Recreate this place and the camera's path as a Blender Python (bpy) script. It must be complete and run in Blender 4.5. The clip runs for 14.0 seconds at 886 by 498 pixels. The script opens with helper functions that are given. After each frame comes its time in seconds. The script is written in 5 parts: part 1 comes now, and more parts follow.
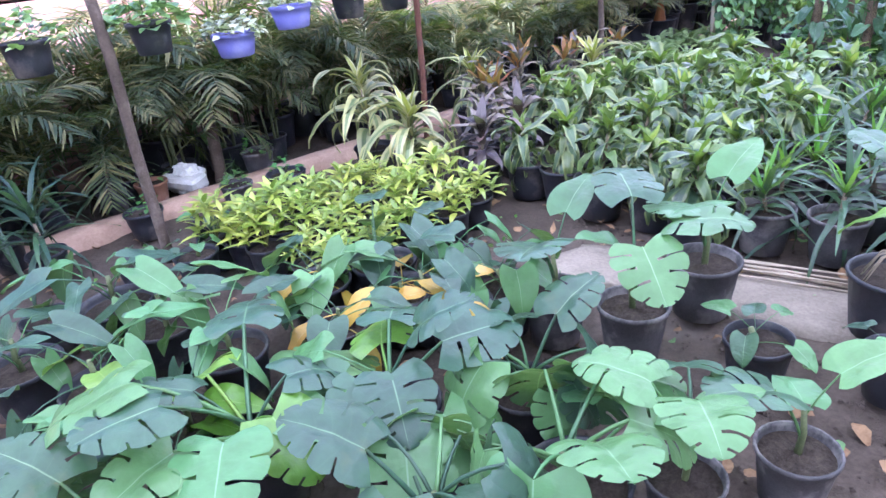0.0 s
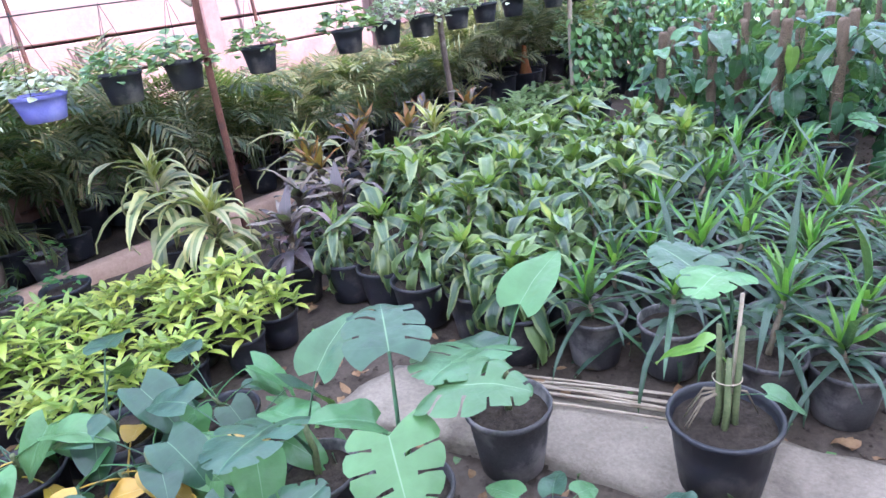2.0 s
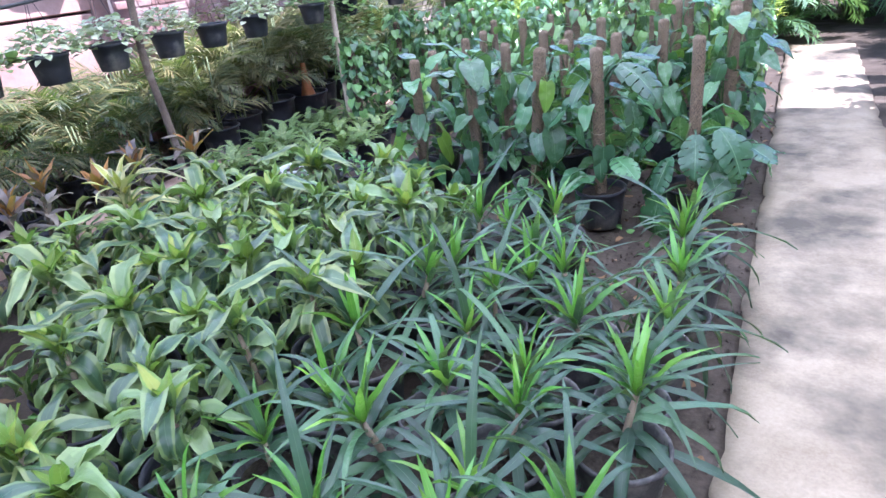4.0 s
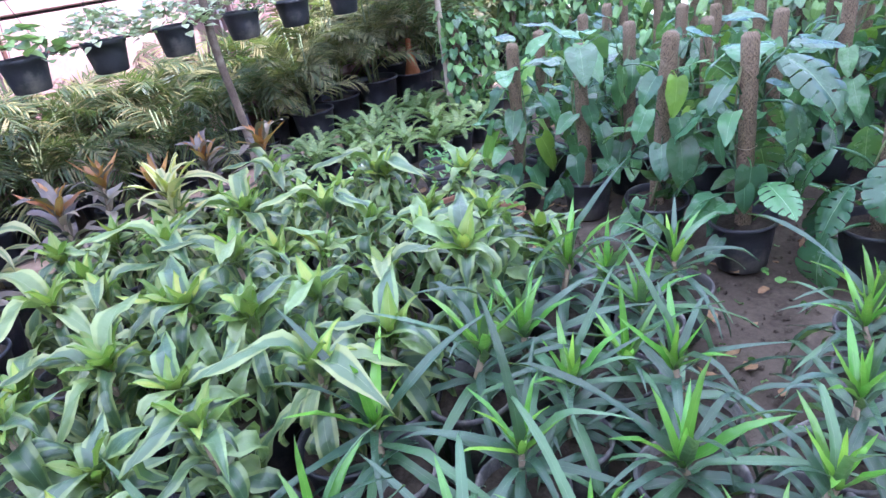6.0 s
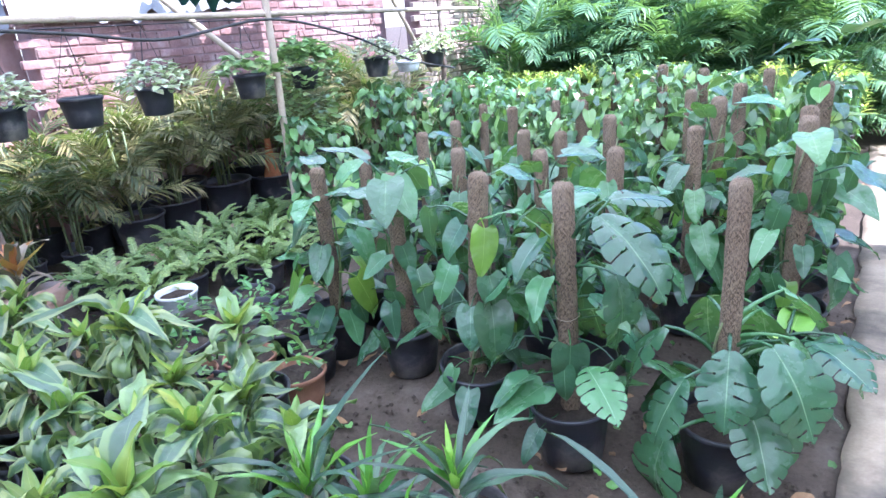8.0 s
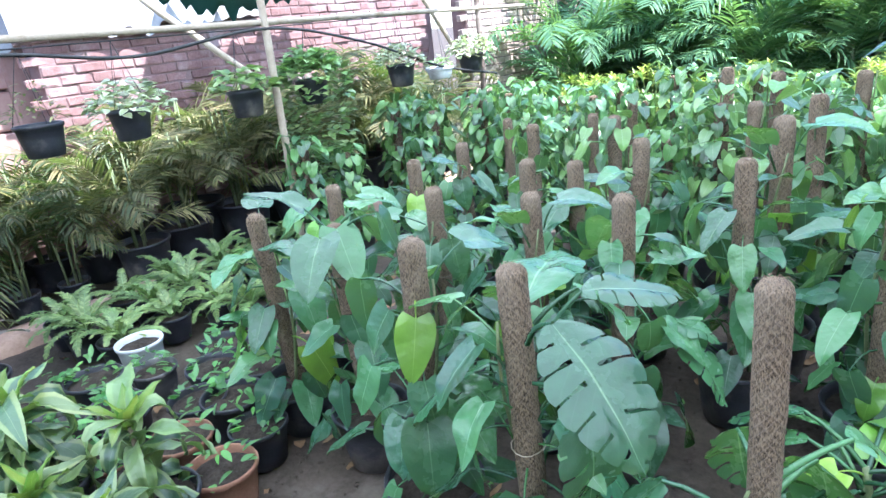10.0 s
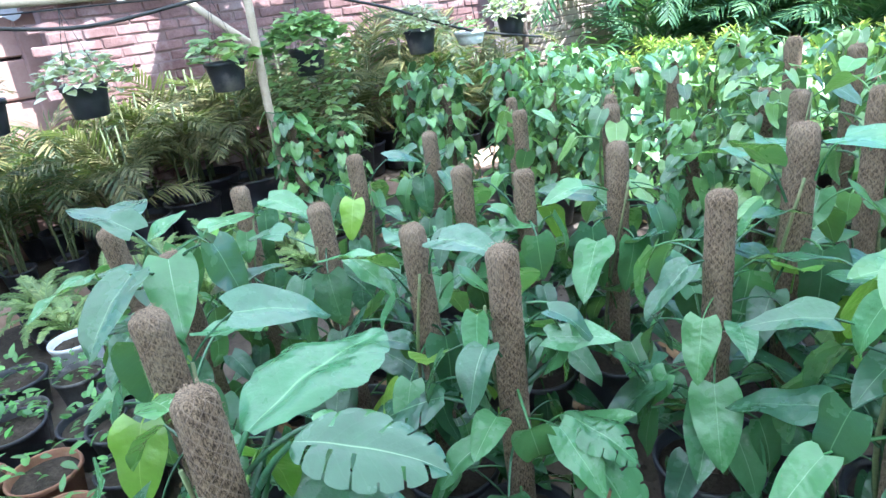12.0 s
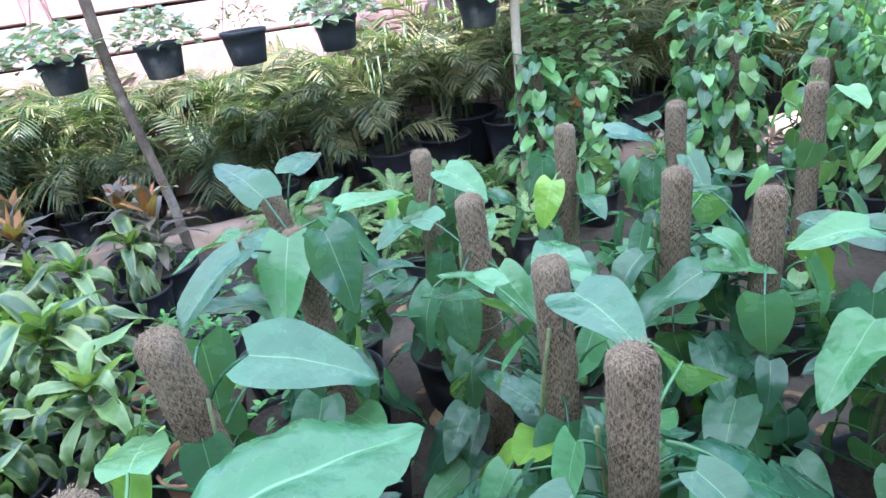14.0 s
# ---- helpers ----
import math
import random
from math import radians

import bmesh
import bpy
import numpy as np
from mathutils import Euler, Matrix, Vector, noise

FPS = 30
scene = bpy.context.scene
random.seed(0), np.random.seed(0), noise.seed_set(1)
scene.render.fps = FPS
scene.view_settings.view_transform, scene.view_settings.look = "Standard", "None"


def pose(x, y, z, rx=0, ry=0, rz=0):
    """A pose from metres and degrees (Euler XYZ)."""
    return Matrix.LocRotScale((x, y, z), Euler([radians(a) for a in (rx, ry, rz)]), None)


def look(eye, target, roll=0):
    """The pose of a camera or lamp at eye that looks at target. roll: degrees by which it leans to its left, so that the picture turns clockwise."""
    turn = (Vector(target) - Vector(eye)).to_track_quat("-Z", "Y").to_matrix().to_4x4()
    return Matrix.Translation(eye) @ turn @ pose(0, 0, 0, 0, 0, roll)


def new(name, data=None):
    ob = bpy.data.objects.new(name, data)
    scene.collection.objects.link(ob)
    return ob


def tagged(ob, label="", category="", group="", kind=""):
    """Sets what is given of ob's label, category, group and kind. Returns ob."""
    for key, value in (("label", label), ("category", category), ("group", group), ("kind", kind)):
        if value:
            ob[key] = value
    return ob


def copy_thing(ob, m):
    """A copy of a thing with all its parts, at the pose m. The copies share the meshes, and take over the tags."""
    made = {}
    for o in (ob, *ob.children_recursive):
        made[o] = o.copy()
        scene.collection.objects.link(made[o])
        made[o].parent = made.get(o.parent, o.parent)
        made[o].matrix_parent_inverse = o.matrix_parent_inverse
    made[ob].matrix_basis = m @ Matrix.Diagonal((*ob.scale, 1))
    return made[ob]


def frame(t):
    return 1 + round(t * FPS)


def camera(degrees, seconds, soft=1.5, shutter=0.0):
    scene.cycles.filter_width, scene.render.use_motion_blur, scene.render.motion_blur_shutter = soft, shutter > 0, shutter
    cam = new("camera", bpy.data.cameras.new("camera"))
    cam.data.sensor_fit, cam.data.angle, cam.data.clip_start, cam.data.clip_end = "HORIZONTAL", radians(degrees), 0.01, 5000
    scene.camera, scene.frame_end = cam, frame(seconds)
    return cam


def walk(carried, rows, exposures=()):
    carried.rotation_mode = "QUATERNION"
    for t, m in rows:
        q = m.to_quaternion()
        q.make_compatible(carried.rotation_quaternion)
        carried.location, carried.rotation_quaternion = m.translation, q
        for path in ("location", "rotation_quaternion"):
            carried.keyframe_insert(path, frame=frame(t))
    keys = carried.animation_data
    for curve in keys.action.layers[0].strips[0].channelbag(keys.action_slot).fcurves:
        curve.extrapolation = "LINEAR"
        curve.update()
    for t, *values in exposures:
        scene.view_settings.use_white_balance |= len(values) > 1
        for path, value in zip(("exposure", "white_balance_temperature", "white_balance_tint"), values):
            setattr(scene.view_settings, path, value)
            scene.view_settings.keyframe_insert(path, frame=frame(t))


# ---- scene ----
cam = camera(69.9, 14.0)
PATH = [
    (0, (-0.021, 0.497, 1.593), (-1.415, 1.634, 0.719), -6.3),
    (0.5, (0.014, 0.716, 1.625), (-1.462, 1.814, 0.839), -4.8),
    (1, (0.041, 0.96, 1.628), (-1.294, 2.247, 0.881), -6.0),
    (1.5, (-0.05, 1.184, 1.654), (-1.267, 2.574, 0.889), -6.6),
    (2, (-0.047, 1.421, 1.635), (-1.297, 2.768, 0.847), -7.4),
    (2.5, (0.061, 1.753, 1.646), (-1.126, 3.147, 0.842), -6.1),
    (3, (0.101, 2.032, 1.629), (-0.872, 3.627, 0.915), -7.2),
    (3.2, (0.125, 2.212, 1.648), (-0.783, 3.819, 0.877), -6.1),
    (5.3, (-0.134, 3.359, 1.62), (-1.11, 4.836, 0.691), -8.8),
    (5.5, (-0.153, 3.411, 1.61), (-1.196, 4.816, 0.642), -10.8),
    (6, (-0.135, 3.604, 1.608), (-1.353, 4.92, 0.723), -9.0),
    (6.5, (-0.084, 3.847, 1.613), (-1.249, 5.259, 0.806), -8.7),
    (7, (-0.059, 4.075, 1.594), (-1.04, 5.665, 0.88), -6.4),
    (7.2, (-0.079, 4.166, 1.598), (-1.056, 5.771, 0.912), -4.8),
    (9.3, (-0.101, 5.093, 1.594), (-1.259, 6.578, 0.92), -7.0),
    (9.5, (-0.115, 5.161, 1.59), (-1.232, 6.66, 0.88), -7.9),
    (10, (-0.105, 5.365, 1.596), (-1.376, 6.763, 0.94), -6.4),
    (10.5, (-0.041, 5.611, 1.595), (-1.366, 6.949, 0.92), -7.1),
    (11, (0.004, 5.874, 1.592), (-1.134, 7.399, 0.977), -7.9),
    (11.5, (-0.026, 6.126, 1.602), (-1.175, 7.632, 0.961), -8.4),
    (12, (-0.015, 6.289, 1.57), (-1.498, 7.407, 0.825), -7.3),
    (12.5, (0.016, 6.454, 1.546), (-1.598, 7.221, 0.647), -7.6),
    (13, (-0.074, 6.602, 1.538), (-1.752, 7.311, 0.711), -5.9),
    (13.5, (-0.238, 6.713, 1.548), (-1.952, 7.32, 0.714), -5.4),
    (14, (-0.304, 6.819, 1.549), (-2.102, 7.1, 0.72), -8.2),
]
walk(cam, [(t, look(eye, target, roll)) for t, eye, target, roll in PATH], [(0, 2.2, 5400, 36), (3.2, 1.97, 5450, 27), (5.3, 2.17, 5300, 32), (7.2, 2.29, 5300, 30), (9.3, 2.36, 5450, 17), (11.5, 2.2, 5400, 12), (12.5, 2.36, 5300, 9), (14, 2.27, 5250, 15)])

# ---- world, sun and exposure ----
SUN_TILT, SUN_TURN = radians(58), radians(14)
sun_way = Vector((math.cos(SUN_TILT) * math.cos(SUN_TURN), math.cos(SUN_TILT) * math.sin(SUN_TURN), math.sin(SUN_TILT)))
world = bpy.data.worlds.new("sky")
scene.world = world
world.use_nodes = True
wn = world.node_tree
sky = wn.nodes.new("ShaderNodeTexSky")
sky.sky_type = "NISHITA"
sky.sun_disc = False
sky.sun_elevation = SUN_TILT
sky.sun_rotation = math.pi / 2 - SUN_TURN
wn.nodes["Background"].inputs["Strength"].default_value = 0.15
wn.links.new(sky.outputs[0], wn.nodes["Background"].inputs[0])
lamp = bpy.data.lights.new("sun", "SUN")
lamp.energy, lamp.angle, lamp.color = 4.6, radians(0.6), (1.0, 0.95, 0.88)
new("sun", lamp).matrix_world = look(sun_way * 30, (0, 0, 0))

# ---- materials ----


def base_mat(name, rough=0.6, spec=0.5):
    m = bpy.data.materials.new(name)
    m.use_nodes = True
    p = m.node_tree.nodes["Principled BSDF"]
    p.inputs["Roughness"].default_value = rough
    p.inputs["Specular IOR Level"].default_value = spec
    return m, m.node_tree, p


def node(nt, kind, **values):
    n = nt.nodes.new(kind)
    for key, v in values.items():
        n.inputs[key.replace("_", " ")].default_value = v
    return n


def math_node(nt, op, a, b=None):
    n = nt.nodes.new("ShaderNodeMath")
    n.operation = op
    for i, v in enumerate((a, b)):
        if v is None:
            continue
        if isinstance(v, (int, float)):
            n.inputs[i].default_value = v
        else:
            nt.links.new(v, n.inputs[i])
    return n.outputs[0]


def mix_col(nt, fac, a, b, mode="MIX"):
    n = nt.nodes.new("ShaderNodeMix")
    n.data_type, n.blend_type = "RGBA", mode
    for sock, v in ((n.inputs[0], fac), (n.inputs[6], a), (n.inputs[7], b)):
        if isinstance(v, (int, float)):
            sock.default_value = v
        elif isinstance(v, tuple):
            sock.default_value = (*v, 1) if len(v) == 3 else v
        else:
            nt.links.new(v, sock)
    return n.outputs[2]


def ramp(nt, src, lo, hi):
    n = nt.nodes.new("ShaderNodeMapRange")
    nt.links.new(src, n.inputs[0])
    n.inputs[1].default_value, n.inputs[2].default_value = lo, hi
    return n.outputs[0]


def coords(nt, which="Object"):
    return nt.nodes.new("ShaderNodeTexCoord").outputs[which]


def noise_tex(nt, vec, scale, detail=4.0, rough=0.6):
    n = node(nt, "ShaderNodeTexNoise", Scale=scale, Detail=detail, Roughness=rough)
    nt.links.new(vec, n.inputs["Vector"])
    return n.outputs["Fac"]


def bump(nt, p, height, strength, dist=0.01):
    b = node(nt, "ShaderNodeBump", Strength=strength, Distance=dist)
    nt.links.new(height, b.inputs["Height"])
    nt.links.new(b.outputs[0], p.inputs["Normal"])


def rough_mat(name, dark, light, scale=6.0, fine=60.0, rough=0.8, bump_by=0.5, spec=0.3, spots=None, world_space=False, spot_at=(0.55, 0.7)):
    """A two-scale mottled surface with fine relief, and spots with edges of their own: stains, or painted shade on the
    panels.
    """
    m, nt, p = base_mat(name, rough, spec)
    vec = nt.nodes.new("ShaderNodeNewGeometry").outputs["Position"] if world_space else coords(nt)
    a, b = noise_tex(nt, vec, scale, 5), noise_tex(nt, vec, fine, 6, 0.7)
    col = mix_col(nt, ramp(nt, a, 0.3, 0.7), dark, light)
    col = mix_col(nt, 0.35, col, mix_col(nt, ramp(nt, b, 0.35, 0.65), dark, light))
    if spots:
        s = noise_tex(nt, vec, scale * 0.45, 6, 0.65)
        col = mix_col(nt, ramp(nt, s, *spot_at), col, spots)
    rnd = nt.nodes.new("ShaderNodeObjectInfo").outputs["Random"]
    hsv = node(nt, "ShaderNodeHueSaturation")
    nt.links.new(math_node(nt, "ADD", math_node(nt, "MULTIPLY", rnd, 0.3), 0.85), hsv.inputs["Value"])
    nt.links.new(col, hsv.inputs["Color"])
    nt.links.new(hsv.outputs[0], p.inputs["Base Color"])
    bump(nt, p, b, bump_by)
    return m


def leaf_mat(name, deep, fresh, vein, rough=0.38, gloss=0.8, edge=None, middle=None, share=0.22, fresh_from=0.78, veins=60.0, vein_by=0.06):
    """Leaf skin: midrib and side veins along the blade, some younger leaves, light passing through."""
    m, nt, p = base_mat(name, rough, gloss)
    uv = coords(nt, "UV")
    sep = nt.nodes.new("ShaderNodeSeparateXYZ")
    nt.links.new(uv, sep.inputs[0])
    side = math_node(nt, "ABSOLUTE", math_node(nt, "SUBTRACT", sep.outputs[0], 0.5))
    along = sep.outputs[1]
    rnd = nt.nodes.new("ShaderNodeObjectInfo").outputs["Random"]
    isl = nt.nodes.new("ShaderNodeNewGeometry").outputs["Random Per Island"]
    mixed = math_node(nt, "FRACT", math_node(nt, "ADD", math_node(nt, "MULTIPLY", rnd, 7.13), isl))
    obj = coords(nt)
    patch = noise_tex(nt, obj, 9.0, 4)
    young = ramp(nt, mixed, fresh_from - 0.06, fresh_from + 0.06)
    col = mix_col(nt, young, deep, fresh)
    if middle:
        w = noise_tex(nt, uv, 5.0, 2)
        col = mix_col(nt, ramp(nt, math_node(nt, "ADD", side, math_node(nt, "MULTIPLY", w, 0.12)), 0.28, 0.2), col, middle)
    if edge:
        w = noise_tex(nt, uv, 7.0, 2)
        col = mix_col(nt, ramp(nt, math_node(nt, "ADD", side, math_node(nt, "MULTIPLY", w, 0.14)), 0.36, 0.42), col, edge)
    col = mix_col(nt, ramp(nt, patch, 0.3, 0.72), mix_col(nt, 0.34, col, (0.0, 0.0, 0.0)), mix_col(nt, 0.22, col, fresh))
    blotch = ramp(nt, noise_tex(nt, obj, 3.5, 5, 0.7), 0.62, 0.74)
    col = mix_col(nt, math_node(nt, "MULTIPLY", blotch, 0.45), col, mix_col(nt, 0.5, col, (0.2, 0.2, 0.06)))
    ripple = math_node(nt, "SINE", math_node(nt, "MULTIPLY", math_node(nt, "SUBTRACT", along, math_node(nt, "MULTIPLY", side, 0.35)), veins))
    lateral = ramp(nt, ripple, 0.93, 1.0)
    mid = ramp(nt, side, 0.014, 0.004)
    col = mix_col(nt, math_node(nt, "MAXIMUM", mid, math_node(nt, "MULTIPLY", lateral, vein_by)), col, vein)
    speck = ramp(nt, noise_tex(nt, obj, 55.0, 3), 0.72, 0.78)
    col = mix_col(nt, math_node(nt, "MULTIPLY", speck, 0.5), col, (0.16, 0.12, 0.06))
    hsv = node(nt, "ShaderNodeHueSaturation")
    nt.links.new(math_node(nt, "ADD", math_node(nt, "MULTIPLY", mixed, 0.5), 0.75), hsv.inputs["Value"])
    nt.links.new(math_node(nt, "ADD", math_node(nt, "MULTIPLY", rnd, 0.03), 0.487), hsv.inputs["Hue"])
    nt.links.new(col, hsv.inputs["Color"])
    nt.links.new(hsv.outputs[0], p.inputs["Base Color"])
    rr = math_node(nt, "ADD", math_node(nt, "MULTIPLY", patch, 0.22), rough - 0.17)
    nt.links.new(rr, p.inputs["Roughness"])
    relief = math_node(nt, "ADD", math_node(nt, "MULTIPLY", ripple, 0.05 if veins else 0.0), math_node(nt, "MULTIPLY", noise_tex(nt, obj, 40.0, 3), 1.0))
    bump(nt, p, math_node(nt, "ADD", relief, math_node(nt, "MULTIPLY", noise_tex(nt, obj, 13.0, 2), 3.2)), 0.4, 0.007)
    tr = node(nt, "ShaderNodeBsdfTranslucent")
    nt.links.new(mix_col(nt, 0.45, hsv.outputs[0], (0.3, 0.55, 0.05)), tr.inputs["Color"])
    mixs = node(nt, "ShaderNodeMixShader", Fac=share)
    nt.links.new(p.outputs[0], mixs.inputs[1])
    nt.links.new(tr.outputs[0], mixs.inputs[2])
    nt.links.new(mixs.outputs[0], nt.nodes["Material Output"].inputs[0])
    return m


def net_mat():
    """Woven green-white cloth for the unseen added roof; the sun behind it lights the beds softly."""
    m, nt, p = base_mat("roof_net", 0.8, 0.2)
    vec = nt.nodes.new("ShaderNodeNewGeometry").outputs["Position"]
    a = noise_tex(nt, vec, 1.2, 4)
    col = mix_col(nt, ramp(nt, a, 0.3, 0.7), (0.74, 0.81, 0.77), (0.85, 0.89, 0.86))
    nt.links.new(col, p.inputs["Base Color"])
    tr = node(nt, "ShaderNodeBsdfTranslucent")
    nt.links.new(col, tr.inputs["Color"])
    mx = node(nt, "ShaderNodeMixShader", Fac=0.8)
    nt.links.new(p.outputs[0], mx.inputs[1])
    nt.links.new(tr.outputs[0], mx.inputs[2])
    nt.links.new(mx.outputs[0], nt.nodes["Material Output"].inputs[0])
    return m


M = {}
M["soil"] = rough_mat("soil", (0.034, 0.026, 0.02), (0.12, 0.095, 0.075), 3.0, 45.0, 0.95, 1.0, 0.2, (0.17, 0.14, 0.115), True)
M["pot_soil"] = rough_mat("pot_soil", (0.018, 0.014, 0.011), (0.085, 0.066, 0.052), 22.0, 90.0, 0.95, 1.0, 0.2)
M["concrete"] = rough_mat("concrete", (0.25, 0.195, 0.135), (0.44, 0.36, 0.265), 2.6, 70.0, 0.85, 0.6, 0.3, (0.105, 0.09, 0.07), True, (0.46, 0.64))
M["dirty_concrete"] = rough_mat("dirty_concrete", (0.12, 0.1, 0.078), (0.29, 0.25, 0.2), 3.4, 60.0, 0.9, 0.8, 0.2, (0.06, 0.048, 0.037), True, (0.5, 0.66))
M["kerb"] = rough_mat("kerb", (0.3, 0.185, 0.13), (0.5, 0.35, 0.265), 5.0, 50.0, 0.9, 0.5, 0.2, (0.22, 0.15, 0.11), True)
M["black_pot"] = rough_mat("black_pot", (0.012, 0.013, 0.018), (0.036, 0.038, 0.048), 9.0, 120.0, 0.48, 0.15, 0.5, (0.15, 0.135, 0.12), spot_at=(0.52, 0.68))
M["dusty_pot"] = rough_mat("dusty_pot", (0.03, 0.03, 0.034), (0.1, 0.095, 0.095), 7.0, 120.0, 0.7, 0.2, 0.4, (0.26, 0.24, 0.23), spot_at=(0.48, 0.62))
M["clay_pot"] = rough_mat("clay_pot", (0.2, 0.1, 0.065), (0.34, 0.18, 0.12), 8.0, 90.0, 0.85, 0.3, 0.25, (0.36, 0.27, 0.22))
M["blue_pot"] = rough_mat("blue_pot", (0.16, 0.16, 0.5), (0.24, 0.24, 0.62), 6.0, 90.0, 0.45, 0.08, 0.5, (0.32, 0.32, 0.6))
M["white_pot"] = rough_mat("white_pot", (0.5, 0.52, 0.54), (0.78, 0.79, 0.8), 7.0, 90.0, 0.5, 0.08, 0.5, (0.35, 0.33, 0.3))
M["wood"] = rough_mat("wood", (0.06, 0.044, 0.034), (0.19, 0.145, 0.115), 6.0, 80.0, 0.85, 0.6, 0.25, (0.3, 0.25, 0.21))
M["bamboo"] = rough_mat("bamboo", (0.3, 0.24, 0.17), (0.48, 0.41, 0.32), 9.0, 90.0, 0.7, 0.3, 0.3, (0.2, 0.15, 0.1))
M["rust"] = rough_mat("rust", (0.07, 0.03, 0.022), (0.17, 0.075, 0.05), 12.0, 90.0, 0.85, 0.5, 0.3, (0.06, 0.05, 0.05))
M["cable"] = rough_mat("cable", (0.012, 0.012, 0.012), (0.04, 0.04, 0.04), 12.0, 90.0, 0.55, 0.1, 0.4)
M["stem"] = rough_mat("stem", (0.06, 0.09, 0.035), (0.17, 0.2, 0.09), 10.0, 80.0, 0.6, 0.3, 0.4, (0.2, 0.16, 0.09))
M["cane"] = rough_mat("cane", (0.12, 0.09, 0.06), (0.3, 0.25, 0.18), 14.0, 80.0, 0.8, 0.4, 0.3, (0.1, 0.12, 0.05))
# The darker pink spots paint patches of tree shade into the wall colour.
M["panel"] = rough_mat("panel", (0.31, 0.18, 0.15), (0.43, 0.295, 0.25), 1.4, 22.0, 0.9, 0.5, 0.2, (0.26, 0.125, 0.12), True)
M["brick"] = rough_mat("brick", (0.14, 0.075, 0.068), (0.33, 0.2, 0.18), 3.2, 40.0, 0.9, 0.9, 0.2, (0.4, 0.31, 0.29), True, (0.5, 0.62))
M["pale_brick"] = rough_mat("pale_brick", (0.26, 0.2, 0.155), (0.46, 0.38, 0.32), 2.0, 40.0, 0.9, 0.5, 0.2, (0.5, 0.3, 0.22), True)
M["mortar"] = rough_mat("mortar", (0.18, 0.115, 0.105), (0.3, 0.215, 0.2), 4.0, 60.0, 0.95, 0.6, 0.2, None, True)
M["plaster"] = rough_mat("plaster", (0.42, 0.39, 0.35), (0.6, 0.57, 0.52), 0.8, 25.0, 0.9, 0.3, 0.2, (0.35, 0.3, 0.26), True)
M["tarp"] = rough_mat("tarp", (0.34, 0.335, 0.325), (0.5, 0.49, 0.47), 1.2, 70.0, 0.6, 0.25, 0.3, (0.3, 0.3, 0.29), True)
M["net"] = rough_mat("net", (0.015, 0.06, 0.05), (0.03, 0.11, 0.085), 4.0, 160.0, 0.8, 0.4, 0.2, None, True)
M["roof_net"] = net_mat()
M["dry_leaf"] = rough_mat("dry_leaf", (0.12, 0.065, 0.035), (0.34, 0.22, 0.12), 10.0, 60.0, 0.8, 0.4, 0.2)
M["fibre"] = rough_mat("fibre", (0.16, 0.1, 0.065), (0.36, 0.27, 0.2), 12.0, 90.0, 0.9, 0.2, 0.2)
M["husk"] = rough_mat("husk", (0.22, 0.075, 0.03), (0.42, 0.17, 0.07), 14.0, 90.0, 0.85, 0.6, 0.2)
M["foam"] = rough_mat("foam", (0.5, 0.5, 0.47), (0.75, 0.75, 0.72), 8.0, 60.0, 0.8, 0.4, 0.2, (0.4, 0.36, 0.3))


def coir_mat():
    m, nt, p = base_mat("coir", 0.95, 0.15)
    vec = coords(nt)
    mp = node(nt, "ShaderNodeMapping")
    mp.inputs["Scale"].default_value = (1.0, 1.0, 0.35)
    nt.links.new(vec, mp.inputs[0])
    fib = noise_tex(nt, mp.outputs[0], 290.0, 5, 0.8)
    big = noise_tex(nt, vec, 18.0, 4)
    # The near-black end of the fibre noise paints shadow between the strands.
    col = mix_col(nt, ramp(nt, fib, 0.4, 0.64), (0.018, 0.012, 0.008), (0.3, 0.22, 0.145))
    col = mix_col(nt, ramp(nt, big, 0.4, 0.75), col, mix_col(nt, 0.3, col, (0.34, 0.27, 0.21)))
    sep = nt.nodes.new("ShaderNodeSeparateXYZ")
    nt.links.new(vec, sep.inputs[0])
    ang = nt.nodes.new("ShaderNodeMath")
    ang.operation = "ARCTAN2"
    nt.links.new(sep.outputs[0], ang.inputs[0])
    nt.links.new(sep.outputs[1], ang.inputs[1])
    rows = []
    for s in (1, -1):
        w = math_node(nt, "ADD", math_node(nt, "MULTIPLY", ang.outputs[0], 11.0), math_node(nt, "MULTIPLY", sep.outputs[2], 260.0 * s))
        rows.append(ramp(nt, math_node(nt, "SINE", w), 0.86, 0.98))
    mesh_fac = math_node(nt, "MAXIMUM", rows[0], rows[1])
    col = mix_col(nt, math_node(nt, "MULTIPLY", mesh_fac, 0.22), col, (0.4, 0.32, 0.27))
    nt.links.new(col, p.inputs["Base Color"])
    bump(nt, p, math_node(nt, "ADD", math_node(nt, "MULTIPLY", mesh_fac, 0.15), fib), 0.8, 0.008)
    return m


